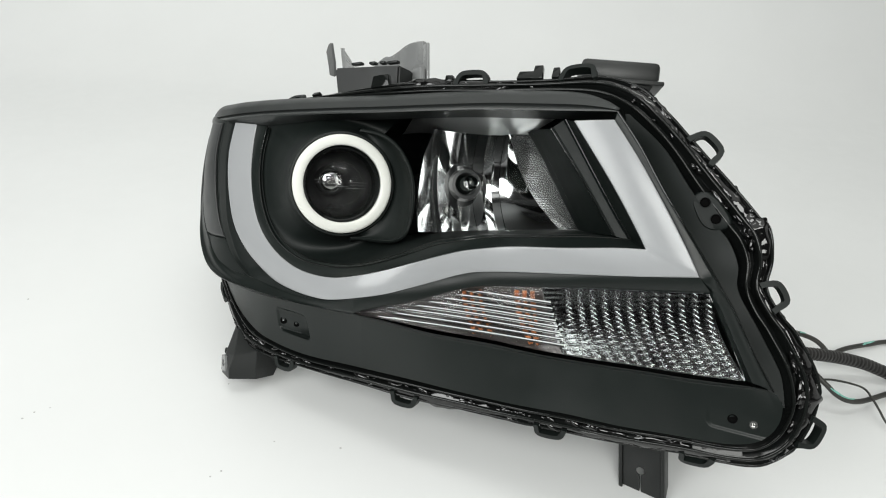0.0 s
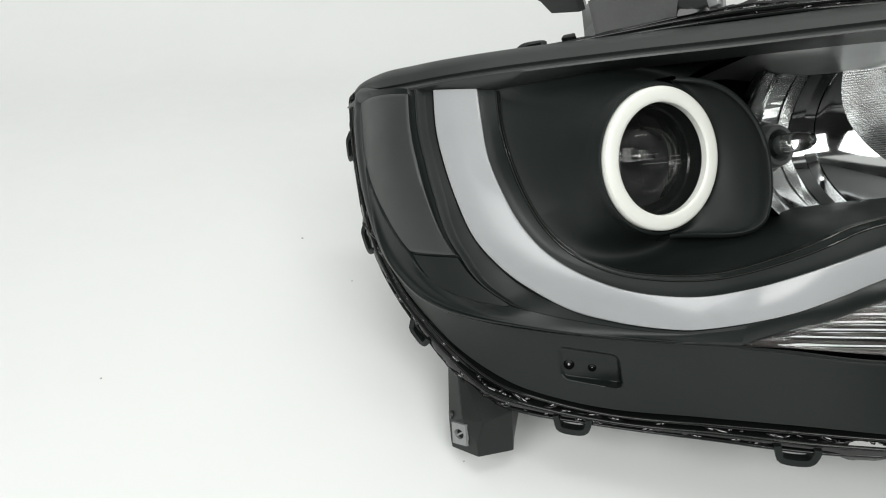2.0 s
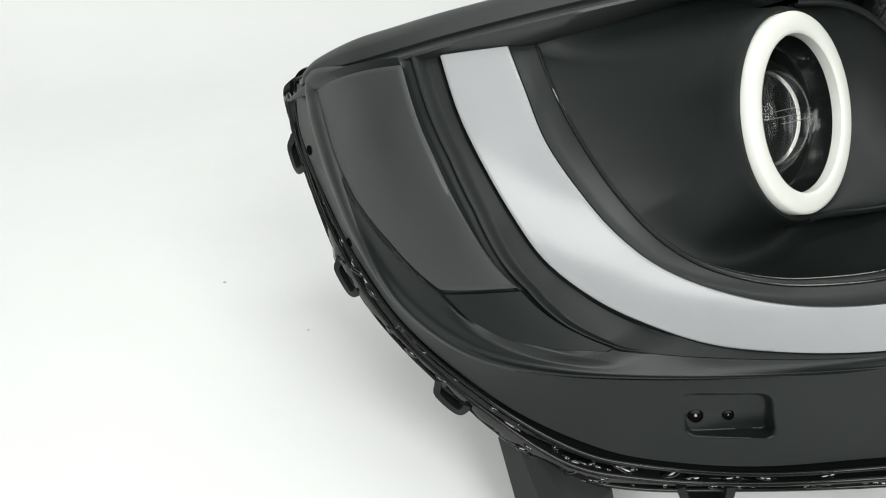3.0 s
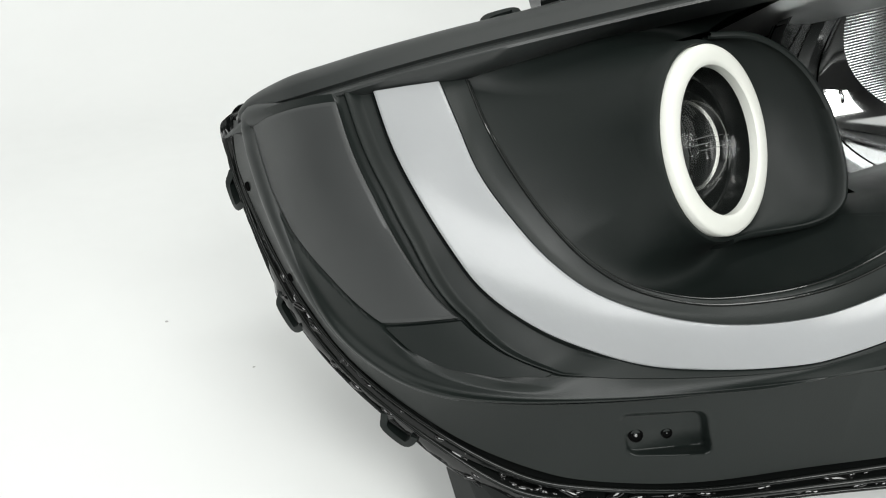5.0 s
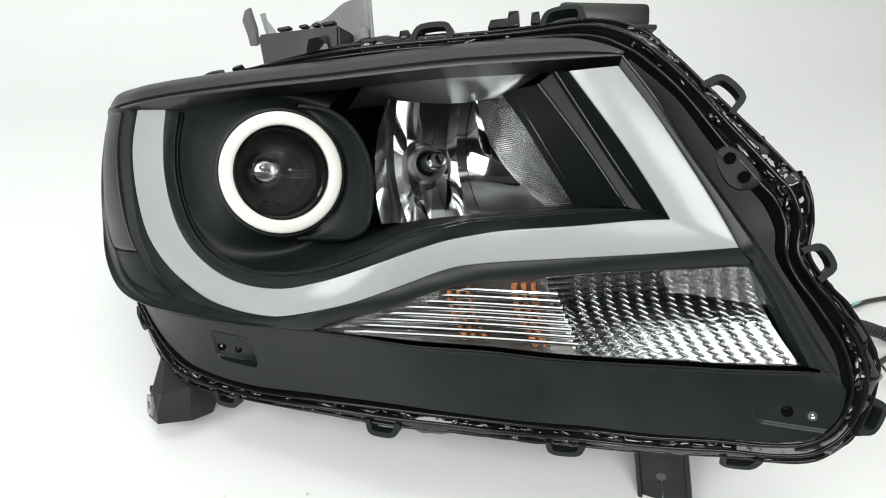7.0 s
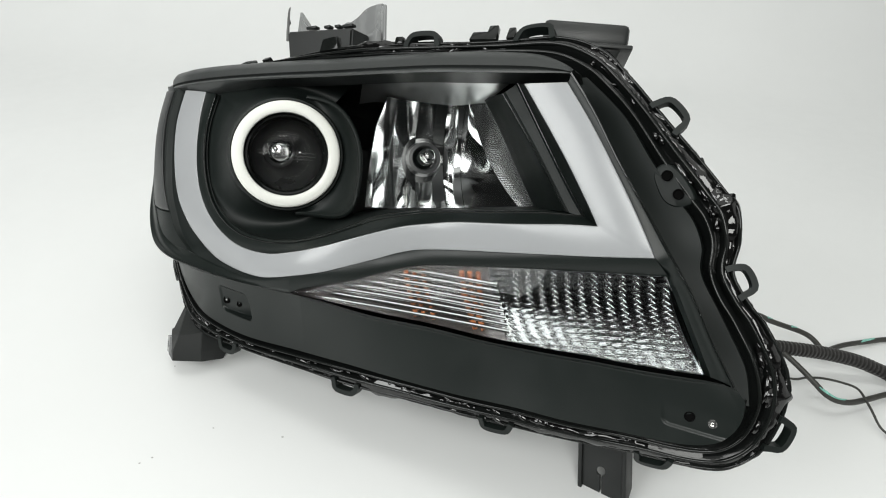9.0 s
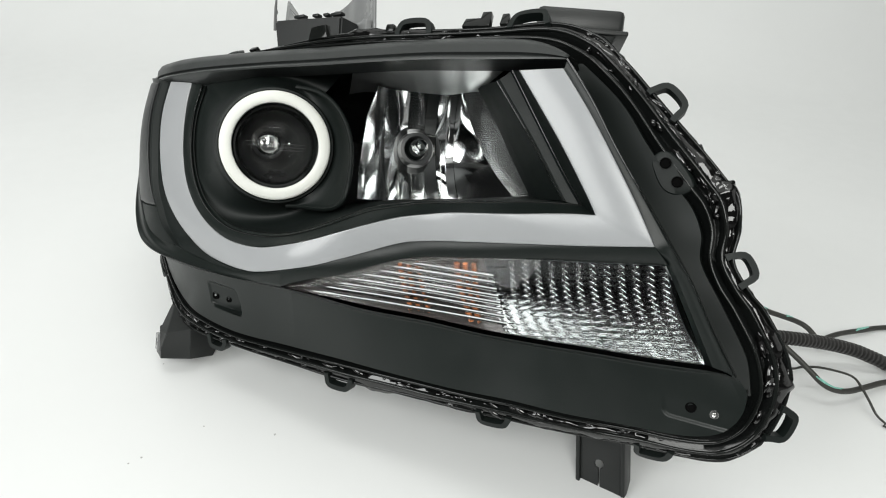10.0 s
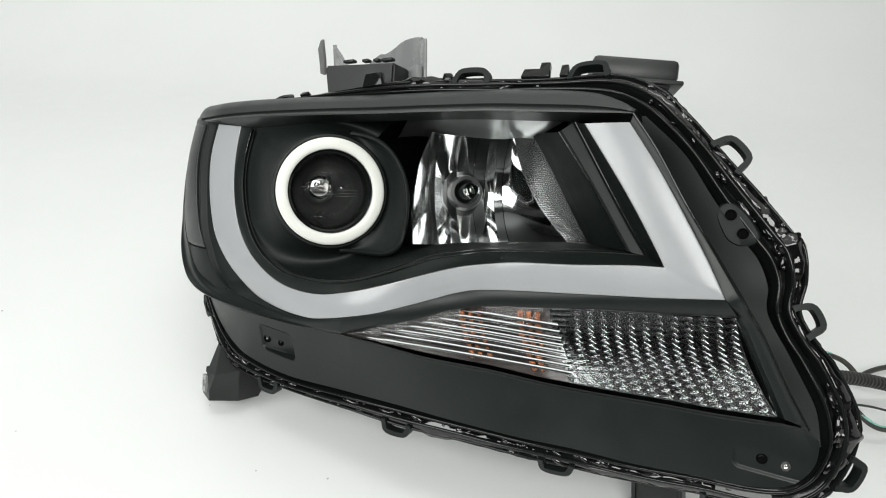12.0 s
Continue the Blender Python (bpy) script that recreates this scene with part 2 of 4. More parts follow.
def lerp(a, b, t):
    return a + (b - a) * t


def bell(x, w):
    return math.exp(-(x / w) ** 2)


def step(x, a, b):
    t = min(max((x - a) / (b - a), 0), 1)
    return t * t * (3 - 2 * t)


# ---- the backdrop and the added room ----
rows = []
for i in range(41):
    x = lerp(-2.1, 2.1, i / 40)
    row = [Vector((x, 0.05 + 0.0625 * j, 0)) for j in range(20)]
    row += [Vector((x, 1.3 + 0.55 * math.sin(a), 0.55 - 0.55 * math.cos(a))) for a in [radians(6 * k) for k in range(1, 16)]]
    row += [Vector((x, 1.85, 0.55 + 0.25 * j)) for j in range(1, 6)]
    rows.append(row)
backdrop = thing("backdrop", sheet(rows), PAPER, "seamless white backdrop board curving up behind the lamp", "backdrop", kind="structure")


def slab(name, lo, hi, mat, label, category):
    c = (Vector(lo) + Vector(hi)) / 2
    s = Vector(hi) - Vector(lo)
    return thing(name, block(Matrix.Translation(c), s.x, s.y, s.z, 0.0), mat, label, category, kind="structure")


# Added room shell, out of view; its dark and pale sides shape the reflections.
slab("floor", (-3.6, -4.1, -0.104), (3.6, 2.6, -0.004), SHADE, "unseen grey floor under the white board", "floor")
slab("ceiling", (-3.6, -4.1, 2.45), (3.6, 2.6, 2.55), SHADE, "unseen dark grey ceiling", "ceiling")
slab("wall_north", (-3.6, 2.5, -0.004), (3.6, 2.6, 2.45), PAINT, "unseen pale wall behind the backdrop", "wall")
slab("wall_south", (-3.6, -4.1, -0.004), (3.6, -4.0, 2.45), SHADE, "unseen dark grey wall for reflections", "wall")
slab("wall_west", (-3.7, -4.1, -0.004), (-3.6, 2.6, 2.45), SHADE, "unseen dark grey wall for reflections", "wall")
slab("wall_east", (3.6, -4.1, -0.004), (3.7, 2.6, 2.45), PAINT, "unseen pale wall for reflections", "wall")

# ---- the headlight: x along its face, y into it, z up, leaning back on the board ----
LAMP = pose(0, 0, EYE, TILT, LEAN, TURN) @ Matrix.Translation((-0.02, 0.53, 0.0)) @ pose(0, 0, 0, 0, 0, -26)
lamp = tagged(new("headlight"), "black car headlight with white halo ring and light bar", "headlight")
lamp.matrix_world = LAMP

# light bar edges, outer and inner
TO_A = spline([(-0.191, 0.009, 0.114), (-0.189, -0.001, 0.088), (-0.184, -0.008, 0.064), (-0.177, -0.013, 0.040), (-0.169, -0.016, 0.020),
               (-0.156, -0.019, 0.003), (-0.140, -0.022, -0.011), (-0.115, -0.027, -0.026), (-0.087, -0.034, -0.034), (-0.061, -0.040, -0.038),
               (-0.045, -0.042, -0.038), (-0.025, -0.043, -0.036), (-0.005, -0.040, -0.033), (0.014, -0.035, -0.028), (0.031, -0.029, -0.023),
               (0.049, -0.025, -0.018), (0.068, -0.022, -0.016), (0.122, -0.019, -0.017), (0.171, -0.017, -0.018), (0.207, -0.015, -0.018)], 160)
TO_B = spline([(0.207, -0.0155, -0.018), (0.1985, -0.0157, 0.002), (0.1865, -0.0160, 0.027), (0.171, -0.0163, 0.057), (0.155, -0.0163, 0.084)], 30)
TI_A = spline([(-0.161, 0.004, 0.109), (-0.159, -0.003, 0.090), (-0.156, -0.009, 0.066), (-0.148, -0.016, 0.043), (-0.138, -0.021, 0.023),
               (-0.124, -0.025, 0.006), (-0.103, -0.031, -0.008), (-0.079, -0.037, -0.017), (-0.051, -0.041, -0.021), (-0.026, -0.042, -0.019),
               (-0.005, -0.040, -0.015), (0.015, -0.038, -0.010), (0.034, -0.034, -0.005), (0.052, -0.030, -0.001), (0.070, -0.026, 0.001),
               (0.088, -0.024, 0.002), (0.123, -0.023, 0.001), (0.156, -0.019, 0.001), (0.174, -0.0175, 0.000)], 160)
TI_B = spline([(0.174, -0.0175, 0.000), (0.167, -0.018, 0.015), (0.152, -0.019, 0.044), (0.128, -0.019, 0.085)], 30)
# pocket edge
P1_A = spline([(-0.150, 0.004, 0.107), (-0.148, -0.006, 0.084), (-0.143, -0.014, 0.061), (-0.135, -0.020, 0.038), (-0.124, -0.024, 0.018),
               (-0.109, -0.027, 0.003), (-0.087, -0.031, -0.008), (-0.062, -0.034, -0.013), (-0.041, -0.035, -0.014), (-0.023, -0.034, -0.012),
               (-0.001, -0.033, -0.007), (0.015, -0.031, -0.002), (0.030, -0.027, 0.003), (0.048, -0.022, 0.006), (0.065, -0.016, 0.008),
               (0.101, -0.012, 0.008), (0.136, -0.008, 0.008), (0.163, -0.005, 0.006)], 160)
P1_B = spline([(0.163, -0.005, 0.006), (0.149, -0.006, 0.031), (0.119, -0.006, 0.089)], 30)
P2_B = spline([(0.151, -0.004, 0.009), (0.131, -0.004, 0.046), (0.108, -0.004, 0.084)], 30)
# ridge along the lower edge of the face, then the signal lens
RIDGE = spline([(-0.262, 0.057, 0.129), (-0.257, 0.040, 0.083), (-0.249, 0.027, 0.042), (-0.237, 0.015, 0.013), (-0.218, 0.001, -0.008),
                (-0.198, -0.010, -0.020), (-0.172, -0.020, -0.028), (-0.136, -0.029, -0.035), (-0.101, -0.035, -0.040), (-0.066, -0.039, -0.044),
                (-0.032, -0.0405, -0.0472)], 110)
SIG_T = spline([(-0.032, -0.0405, -0.0472), (-0.007, -0.037, -0.042), (0.013, -0.034, -0.038), (0.031, -0.029, -0.033), (0.050, -0.026, -0.028),
                (0.068, -0.022, -0.026), (0.104, -0.019, -0.026), (0.139, -0.016, -0.026), (0.171, -0.013, -0.027), (0.213, -0.009, -0.028)], 100)
SIG_B = spline([(-0.031, -0.040, -0.048), (-0.007, -0.037, -0.051), (0.031, -0.029, -0.058), (0.069, -0.023, -0.063), (0.104, -0.018, -0.069),
                (0.139, -0.015, -0.073), (0.171, -0.012, -0.076), (0.201, -0.010, -0.079), (0.234, -0.009, -0.081)], 100)
FACE_R = spline([(0.157, -0.017, 0.089), (0.171, -0.017, 0.066), (0.186, -0.016, 0.036), (0.201, -0.015, 0.009), (0.216, -0.014, -0.018),
                 (0.226, -0.011, -0.037), (0.237, -0.009, -0.063), (0.248, -0.008, -0.086)], 60)
# housing rim, inner and outer, in four stretches
RI = [(-0.277, 0.089, 0.137), (-0.281, 0.087, 0.109), (-0.276, 0.077, 0.083), (-0.269, 0.066, 0.057), (-0.255, 0.051, 0.022),
      (-0.241, 0.038, -0.003), (-0.221, 0.025, -0.027), (-0.196, 0.012, -0.050), (-0.169, 0.002, -0.067), (-0.144, -0.005, -0.076)]
RI += [(-0.102, -0.010, -0.088), (-0.048, -0.013, -0.094), (0.001, -0.013, -0.099), (0.044, -0.012, -0.105), (0.084, -0.010, -0.110),
       (0.121, -0.007, -0.114), (0.154, -0.003, -0.119), (0.186, 0.002, -0.122)]
RI += [(0.214, 0.008, -0.126), (0.234, 0.012, -0.126), (0.246, 0.014, -0.119), (0.253, 0.014, -0.108), (0.255, 0.013, -0.096),
       (0.251, 0.012, -0.076), (0.240, 0.011, -0.053), (0.231, 0.011, -0.037), (0.228, 0.011, -0.024), (0.228, 0.011, -0.009),
       (0.222, 0.010, 0.004), (0.213, 0.009, 0.017), (0.198, 0.008, 0.040), (0.183, 0.006, 0.067), (0.168, 0.004, 0.085), (0.155, 0.002, 0.096)]
RI += [(0.135, 0.000, 0.106), (0.097, 0.000, 0.112), (0.058, 0.001, 0.115), (0.014, 0.001, 0.119), (-0.034, 0.002, 0.122),
       (-0.100, 0.008, 0.127), (-0.157, 0.018, 0.131), (-0.215, 0.040, 0.134), (-0.252, 0.066, 0.136)]
RO = [(-0.288, 0.102, 0.140), (-0.291, 0.102, 0.120), (-0.287, 0.091, 0.093), (-0.282, 0.081, 0.063), (-0.274, 0.069, 0.034),
      (-0.262, 0.057, 0.006), (-0.246, 0.044, -0.018), (-0.222, 0.029, -0.047), (-0.190, 0.012, -0.078), (-0.158, 0.001, -0.090)]
RO += [(-0.105, -0.008, -0.098), (-0.049, -0.011, -0.106), (-0.003, -0.010, -0.114), (0.039, -0.007, -0.119), (0.080, -0.003, -0.125),
       (0.116, 0.003, -0.130), (0.150, 0.010, -0.135), (0.190, 0.018, -0.139)]
RO += [(0.219, 0.025, -0.144), (0.240, 0.029, -0.144), (0.257, 0.029, -0.134), (0.267, 0.028, -0.120), (0.274, 0.026, -0.100),
       (0.274, 0.024, -0.080), (0.263, 0.021, -0.055), (0.254, 0.019, -0.043), (0.245, 0.017, -0.026), (0.248, 0.017, -0.008),
       (0.247, 0.016, 0.011), (0.239, 0.016, 0.023), (0.222, 0.014, 0.045), (0.200, 0.013, 0.073), (0.184, 0.012, 0.093), (0.168, 0.012, 0.110)]
RO += [(0.142, 0.010, 0.121), (0.100, 0.006, 0.122), (0.055, 0.003, 0.125), (0.012, 0.001, 0.128), (-0.030, 0.002, 0.130),
       (-0.100, 0.010, 0.130), (-0.160, 0.024, 0.134), (-0.222, 0.050, 0.137), (-0.262, 0.077, 0.139)]
NR = 700
RIM_I, RIM_O = twin(RI, RO, NR, closed=True)


def outward(i):
    t = (RIM_O[(i + 3) % NR] - RIM_O[i - 3]).normalized()
    o = RIM_O[i] - RIM_I[i]
    return (o - t * o.dot(t)).normalized()


def at_corner(i):
    """1 where the rim turns its sharp upper corner."""
    return bell((RIM_O[i % NR] - Vector((-0.2870, 0.1000, 0.1390))).length, 0.016)


# rim: a stepped channel round the whole lamp, with an uneven sealed edge
def rim_section(i):
    a, b = RIM_I[i], RIM_O[i]
    o = outward(i)
    into = (Vector((0, 1, 0)) - o * o.y).normalized()
    k = i / NR * 60
    wob = 0.0008 * noise.noise((k * 1.1, 0, 0)) + 0.0003 * noise.noise((k * 4, 3, 0))
    notch = 0.0045 * max(0.0, noise.noise((k * 0.6, 7, 0)) - 0.1) + 0.0016 * max(0.0, noise.noise((k * 2.3, 3, 0)))
    w = (b - a).length
    out = [a - o * 0.003 + into * 0.022, a + into * 0.014, a + o * w * 0.10 + into * 0.012, a + o * w * 0.20 + into * 0.004,
           a + o * w * 0.27 + into * 0.0015, a + o * w * 0.34 + into * 0.003, a + o * w * 0.42 + into * 0.0075,
           lerp(a, b, 0.50) + into * 0.007, lerp(a, b, 0.56) + into * (0.002 + wob), lerp(a, b, 0.64) - into * (0.0002 - wob),
           lerp(a, b, 0.72) + into * 0.002, lerp(a, b, 0.80) + into * 0.0045, lerp(a, b, 0.88) + into * 0.0045,
           b + o * (wob - notch) + into * 0.0012, b + o * (0.0008 + wob - notch) + into * 0.003, b + o * (wob - notch) + into * 0.007,
           b - o * 0.004 + into * 0.010, b - o * 0.005 + into * 0.022, a + into * 0.034]
    return out


part("rim", skin([rim_section(i) for i in range(NR)], close=True), RIM, lamp, "glossy black moulded rim with a sealed channel", 50)


# raised welts along the rim
def welt(share, radius, seed, deep):
    secs = []
    for i in range(NR):
        a, b = RIM_I[i], RIM_O[i]
        o = outward(i)
        into = (Vector((0, 1, 0)) - o * o.y).normalized()
        k = i / NR * 40
        c = lerp(a, b, share) + into * (deep + 0.0005 * noise.noise((k, seed, 0)))
        r = radius * (1 + 0.22 * noise.noise((k * 0.8, seed, 3))) * (1 - 0.9 * at_corner(i))
        secs.append([c + (o * math.cos(t) - into * math.sin(t)) * r for t in [2 * math.pi * j / 8 for j in range(8)]])
    part("rim_welt", skin(secs, close=True), GLOSS, lamp, "rounded glossy welt of the rim", 80)


welt(0.27, 0.0012, 2.0, 0.0022)
welt(0.62, 0.0013, 7.0, 0.0010)
welt(0.97, 0.0010, 12.0, 0.0022)


# sealant: a lumpy shining bead in the channel
def bead_section(i):
    a, b = RIM_I[i], RIM_O[i]
    o = outward(i)
    into = (Vector((0, 1, 0)) - o * o.y).normalized()
    k = i / NR * 90
    c = lerp(a, b, 0.76) + into * 0.0034 + o * 0.0014 * noise.noise((k * 0.7, 9, 2))
    patch = step(noise.noise((k * 0.16, 6, 1)), -0.15, 0.30)
    r = 0.0011 + patch * (0.0018 + 0.0018 * noise.noise((k * 0.7, 1, 5)) + 0.0010 * noise.noise((k * 1.9, 4, 5)))
    r = max(r, 0.0005) * (1 - 0.9 * at_corner(i))
    return [c + (o * math.cos(t) * 2.1 - into * math.sin(t)) * r * (1 + 0.3 * noise.noise((k * 1.6, t * 1.2, 1)))
            for t in [2 * math.pi * j / 10 for j in range(10)]]


part("sealant_bead", skin([bead_section(i) for i in range(NR)], close=True), GLUE, lamp, "lumpy shining black sealant bead", 80)

# sealant squeezed out along the rim
rnd = random.Random(11)
bm = bmesh.new()
for n in range(900):
    i = rnd.randrange(NR)
    front = 0.35 if RIM_I[i].z < -0.03 and RIM_I[i].x < 0.12 else -0.25 if RIM_I[i].x > 0.15 and RIM_I[i].z < 0.0 else 0.0
    front -= at_corner(i)
    if noise.noise((i / NR * 14.4, 6, 1)) + front < rnd.uniform(-0.35, 0.30):
        continue
    a, b = RIM_I[i], RIM_O[i]
    o = outward(i)
    into = (Vector((0, 1, 0)) - o * o.y).normalized()
    along = o.cross(into)
    c = lerp(a, b, rnd.choice((rnd.uniform(0.45, 0.60), rnd.uniform(0.70, 0.96), rnd.uniform(0.70, 0.96)))) + into * 0.0036
    r = rnd.uniform(0.0006, 0.0021)
    stretch, turn = rnd.uniform(1.0, 4.0), rnd.uniform(-0.5, 0.5)
    long = along * math.cos(turn) + o * math.sin(turn)
    wide = o * math.cos(turn) - along * math.sin(turn)
    tmp = bmesh.new()
    bmesh.ops.create_icosphere(tmp, subdivisions=2, radius=1)
    for v in tmp.verts:
        k = 1 + 0.3 * noise.noise(v.co * 1.3 + Vector((n, 0, 0)))
        v.co = c + (long * v.co.x * stretch + wide * v.co.y * 1.1 + into * v.co.z * 1.15) * r * k
    merge(tmp, bm)
tagged(part("sealant_smear", bm, WET, lamp, "", 180), "shining smears of black sealant", kind="stuff")

# rear shell of the housing
NS = 140
ring_o = [RIM_O[int(i * NR / NS)] for i in range(NS)]
ring_i = [RIM_I[int(i * NR / NS)] for i in range(NS)]
secs = [[lerp(q, p, 0.75) + Vector((0, 0.021, 0)) for p, q in zip(ring_o, ring_i)]]
for depth, k, flat in ((0.030, 0.90, 0.1), (0.065, 0.80, 0.5), (0.105, 0.68, 0.85), (0.140, 0.54, 1.0), (0.160, 0.48, 1.0)):
    secs.append([Vector((p.x * k + 0.02 * flat, lerp(p.y, 0.02, flat) + depth, p.z * (k + (1 - k) * 0.1) + 0.006 * flat)) for p in ring_o])
bm = skin(secs, cap=False)
bm.verts.ensure_lookup_table()
bm.faces.new([bm.verts[len(bm.verts) - NS + j] for j in range(NS)])
part("rear_shell", bm, RAW, lamp, "black moulded rear shell")
cap_m = frame_at((0.03, 0.185, 0.02), (0, 1, 0), (1, 0, 0))
part("rear_cap", lathe([(0.0, -0.02), (0.042, -0.02), (0.042, 0.006), (0.038, 0.012), (0.012, 0.013), (0.0, 0.013)], cap_m), RAW, lamp, "round black rear cap")


# apron: the matte panel between face and rim, with a sunk pad at each end
AP_U = even(RIDGE + [p + Vector((0, 0.001, -0.003)) * step(k, -6, 22) for k, p in enumerate(SIG_B[1:])] + vecs([(0.243, -0.008, -0.085), (0.249, -0.006, -0.088)]), 900)
AP_L = spline([(-0.277, 0.089, 0.137), (-0.281, 0.086, 0.109), (-0.269, 0.066, 0.057), (-0.255, 0.050, 0.022), (-0.241, 0.037, -0.003),
               (-0.221, 0.024, -0.027), (-0.196, 0.010, -0.050), (-0.169, -0.001, -0.067), (-0.144, -0.008, -0.077), (-0.102, -0.013, -0.087),
               (-0.048, -0.015, -0.093), (0.001, -0.016, -0.098), (0.044, -0.015, -0.104), (0.084, -0.014, -0.109), (0.121, -0.013, -0.112),
               (0.154, -0.009, -0.117), (0.186, -0.005, -0.120), (0.216, -0.001, -0.123), (0.233, 0.001, -0.122), (0.244, 0.002, -0.117),
               (0.251, 0.002, -0.107), (0.253, 0.000, -0.096)], 900)


def pad(x, z, cx, cz, hx, hz, soft, tilt):
    zz = z - cz - tilt * (x - cx)
    r = 0.0035
    u, v = abs(x - cx) - hx + r, abs(zz) - hz + r
    edge = math.hypot(max(u, 0), max(v, 0)) + min(max(u, v), 0) - r
    return 1 - step(edge, -soft, soft)


rows = []
for i in range(900):
    u, l = AP_U[i], AP_L[i]
    row = []
    for j in range(97):
        s = j / 96
        p = lerp(u, l, s)
        depth = lerp(0.0135, 0.0032, step(p.x, -0.075, 0.03)) * step(s, 0.0, 0.08) * (1 - 0.55 * s * s)   # set back behind the ridge
        depth *= step(p.x, -0.26, -0.18) * 0.6 + 0.4
        a = pad(p.x, p.z, -0.1105, -0.0610, 0.0165, 0.0096, 0.0013, -0.20)
        depth += a * (0.0010 + 0.0042 * min(max((p.x + 0.127) / 0.027, 0), 1) + 0.0012 * step(-(p.z + 0.061 + 0.2 * (p.x + 0.1105)), -0.002, 0.008))
        b = pad(p.x, p.z, 0.229, -0.107, 0.019, 0.0085, 0.0012, -0.2)
        depth += 0.0011 * b * step(-(p.z + 0.107 + 0.2 * (p.x - 0.229)), -0.006, 0.0085)
        row.append(p + Vector((0, depth, 0)))
    row.append(l + Vector((0, 0.014, 0)))
    rows.append(row)
APRON = [p for row in rows for p in row]
part("apron", sheet(rows), MATTE, lamp, "matte black lower panel with a sunk screw pad at each end", 60)

# side plate beyond the light bar
PL_A = spline([(0.140, 0.000, 0.092), (0.165, 0.008, 0.066), (0.178, 0.010, 0.036), (0.192, 0.011, 0.009), (0.208, 0.010, -0.018),
               (0.220, 0.011, -0.040), (0.233, 0.013, -0.066), (0.243, 0.013, -0.084), (0.2445, 0.012, -0.100)], 120)
PL_B = spline([(0.160, 0.002, 0.091), (0.182, 0.006, 0.067), (0.198, 0.008, 0.040), (0.213, 0.010, 0.017), (0.222, 0.011, 0.004),
               (0.227, 0.011, -0.011), (0.227, 0.012, -0.027), (0.238, 0.013, -0.050), (0.249, 0.014, -0.073), (0.2525, 0.014, -0.084), (0.2540, 0.013, -0.100)], 120)
rows = []
for a, b in zip(PL_A, PL_B):
    row = []
    for j in range(31):
        p = lerp(a, b, j / 30)
        row.append(p + Vector((0, 0.002, 0)))
    row.append(b + Vector((0, 0.016, 0)))
    rows.append(row)
part("side_plate", sheet(rows), DARK, lamp, "matte black side plate with two screw holes", 60)

# face: bands round the light bar
n_low = 110
k_low = min(range(160), key=lambda i: (TO_A[i] - Vector((-0.030, -0.0425, -0.0365))).length)
FACE_IN = even(TO_A[:k_low + 1], n_low)


def face_frame_at(i):
    a, b = FACE_IN[i], RIDGE[i]
    side = (RIDGE[min(i + 1, n_low - 1)] - RIDGE[max(i - 1, 0)]).normalized()
    nrm = (b - a).cross(side).normalized()
    return a, b, -nrm if nrm.y > 0 else nrm


def crest(i):
    """Where the crest beside the light bar runs at step i, from bar (0) to ridge (1)."""
    return float(np.interp(i, (0, 20, 30, 46, 55, 65, 76, n_low), (0.13, 0.125, 0.145, 0.22, 0.32, 0.41, 0.30, 0.12)))


def panel_edge(i):
    return float(np.interp(i, (0, 2, 8, 13, 21, 30, 40, 46, 52, 59, 64), (0.92, 0.93, 0.945, 0.95, 0.89, 0.76, 0.655, 0.70, 0.69, 0.60, 0.47)))


def face_point(i, s, lift=0.0, ribs=True):
    """A point of the wrapped face, s from the light bar (0) to the ridge (1)."""
    if i != int(i):
        k = int(i)
        return lerp(face_point(k, s, lift, ribs), face_point(k + 1, s, lift, ribs), i - k)
    i = int(i)
    a, b, nrm = face_frame_at(i)
    t = i / (n_low - 1)
    h = lerp(0.0105, 0.0010, step(t, 0.05, 0.75)) * math.sin(math.pi * s ** 0.8)
    if ribs:
        r = crest(i)
        fade = 1 - step(i, 60, 69)
        h -= 0.0034 * fade * step(s, 0.0, 0.03) * (1 - step(s, r - 0.055, r - 0.010))
        h -= 0.0022 * (1 - step(i, 40, 50)) * step(s, r + 0.004, r + 0.016) * (1 - step(s, r + 0.055, r + 0.070))
        h -= 0.0024 * (1 - step(i, 45.5, 46.5)) * step(s, r + 0.055, r + 0.070) * (1 - step(s, panel_edge(i) + 0.008, panel_edge(i) + 0.022)) * step(i, 0, 2)
        h -= 0.0030 * step(i, 40, 50) * fade * step(s, r + 0.004, r + 0.030) * (1 - step(s, 0.62, 0.80))
    h += 0.0030 * bell(s - 0.97, 0.05) * step(t, 0.15, 0.4) * (1 - step(t, 0.80, 1.0))
    end = step(t, 0.90, 1.0)
    flat = float(np.interp(s, (0, 0.2, 0.85, 1), (0.0006, 0.0012, 0.0010, 0)))
    return lerp(a, b, s) + nrm * (h + lift) * (1 - end) - Vector((0, flat, 0)) * end


bm = bmesh.new()
rows, strip_rows = [], []
for i in range(n_low):
    a, b, nrm = face_frame_at(i)
    r = crest(i)
    row = [face_point(i, r + 0.003, -0.004), face_point(i, r + 0.004, -0.0012)] + [face_point(i, lerp(r + 0.006, 1, k / 110)) for k in range(111)]
    rows.append(row + [b + Vector((0, 0.004, -0.0012)), b + Vector((0, 0.010, 0.002))])
    strip_rows.append([a + Vector((0, 0.010, 0)), a + nrm * 0.0006] + [face_point(i, lerp(0.01, r - 0.006, k / 28)) for k in range(29)]
                      + [face_point(i, r - 0.003, 0.0004), face_point(i, r, 0.0), face_point(i, r + 0.002, -0.004)])
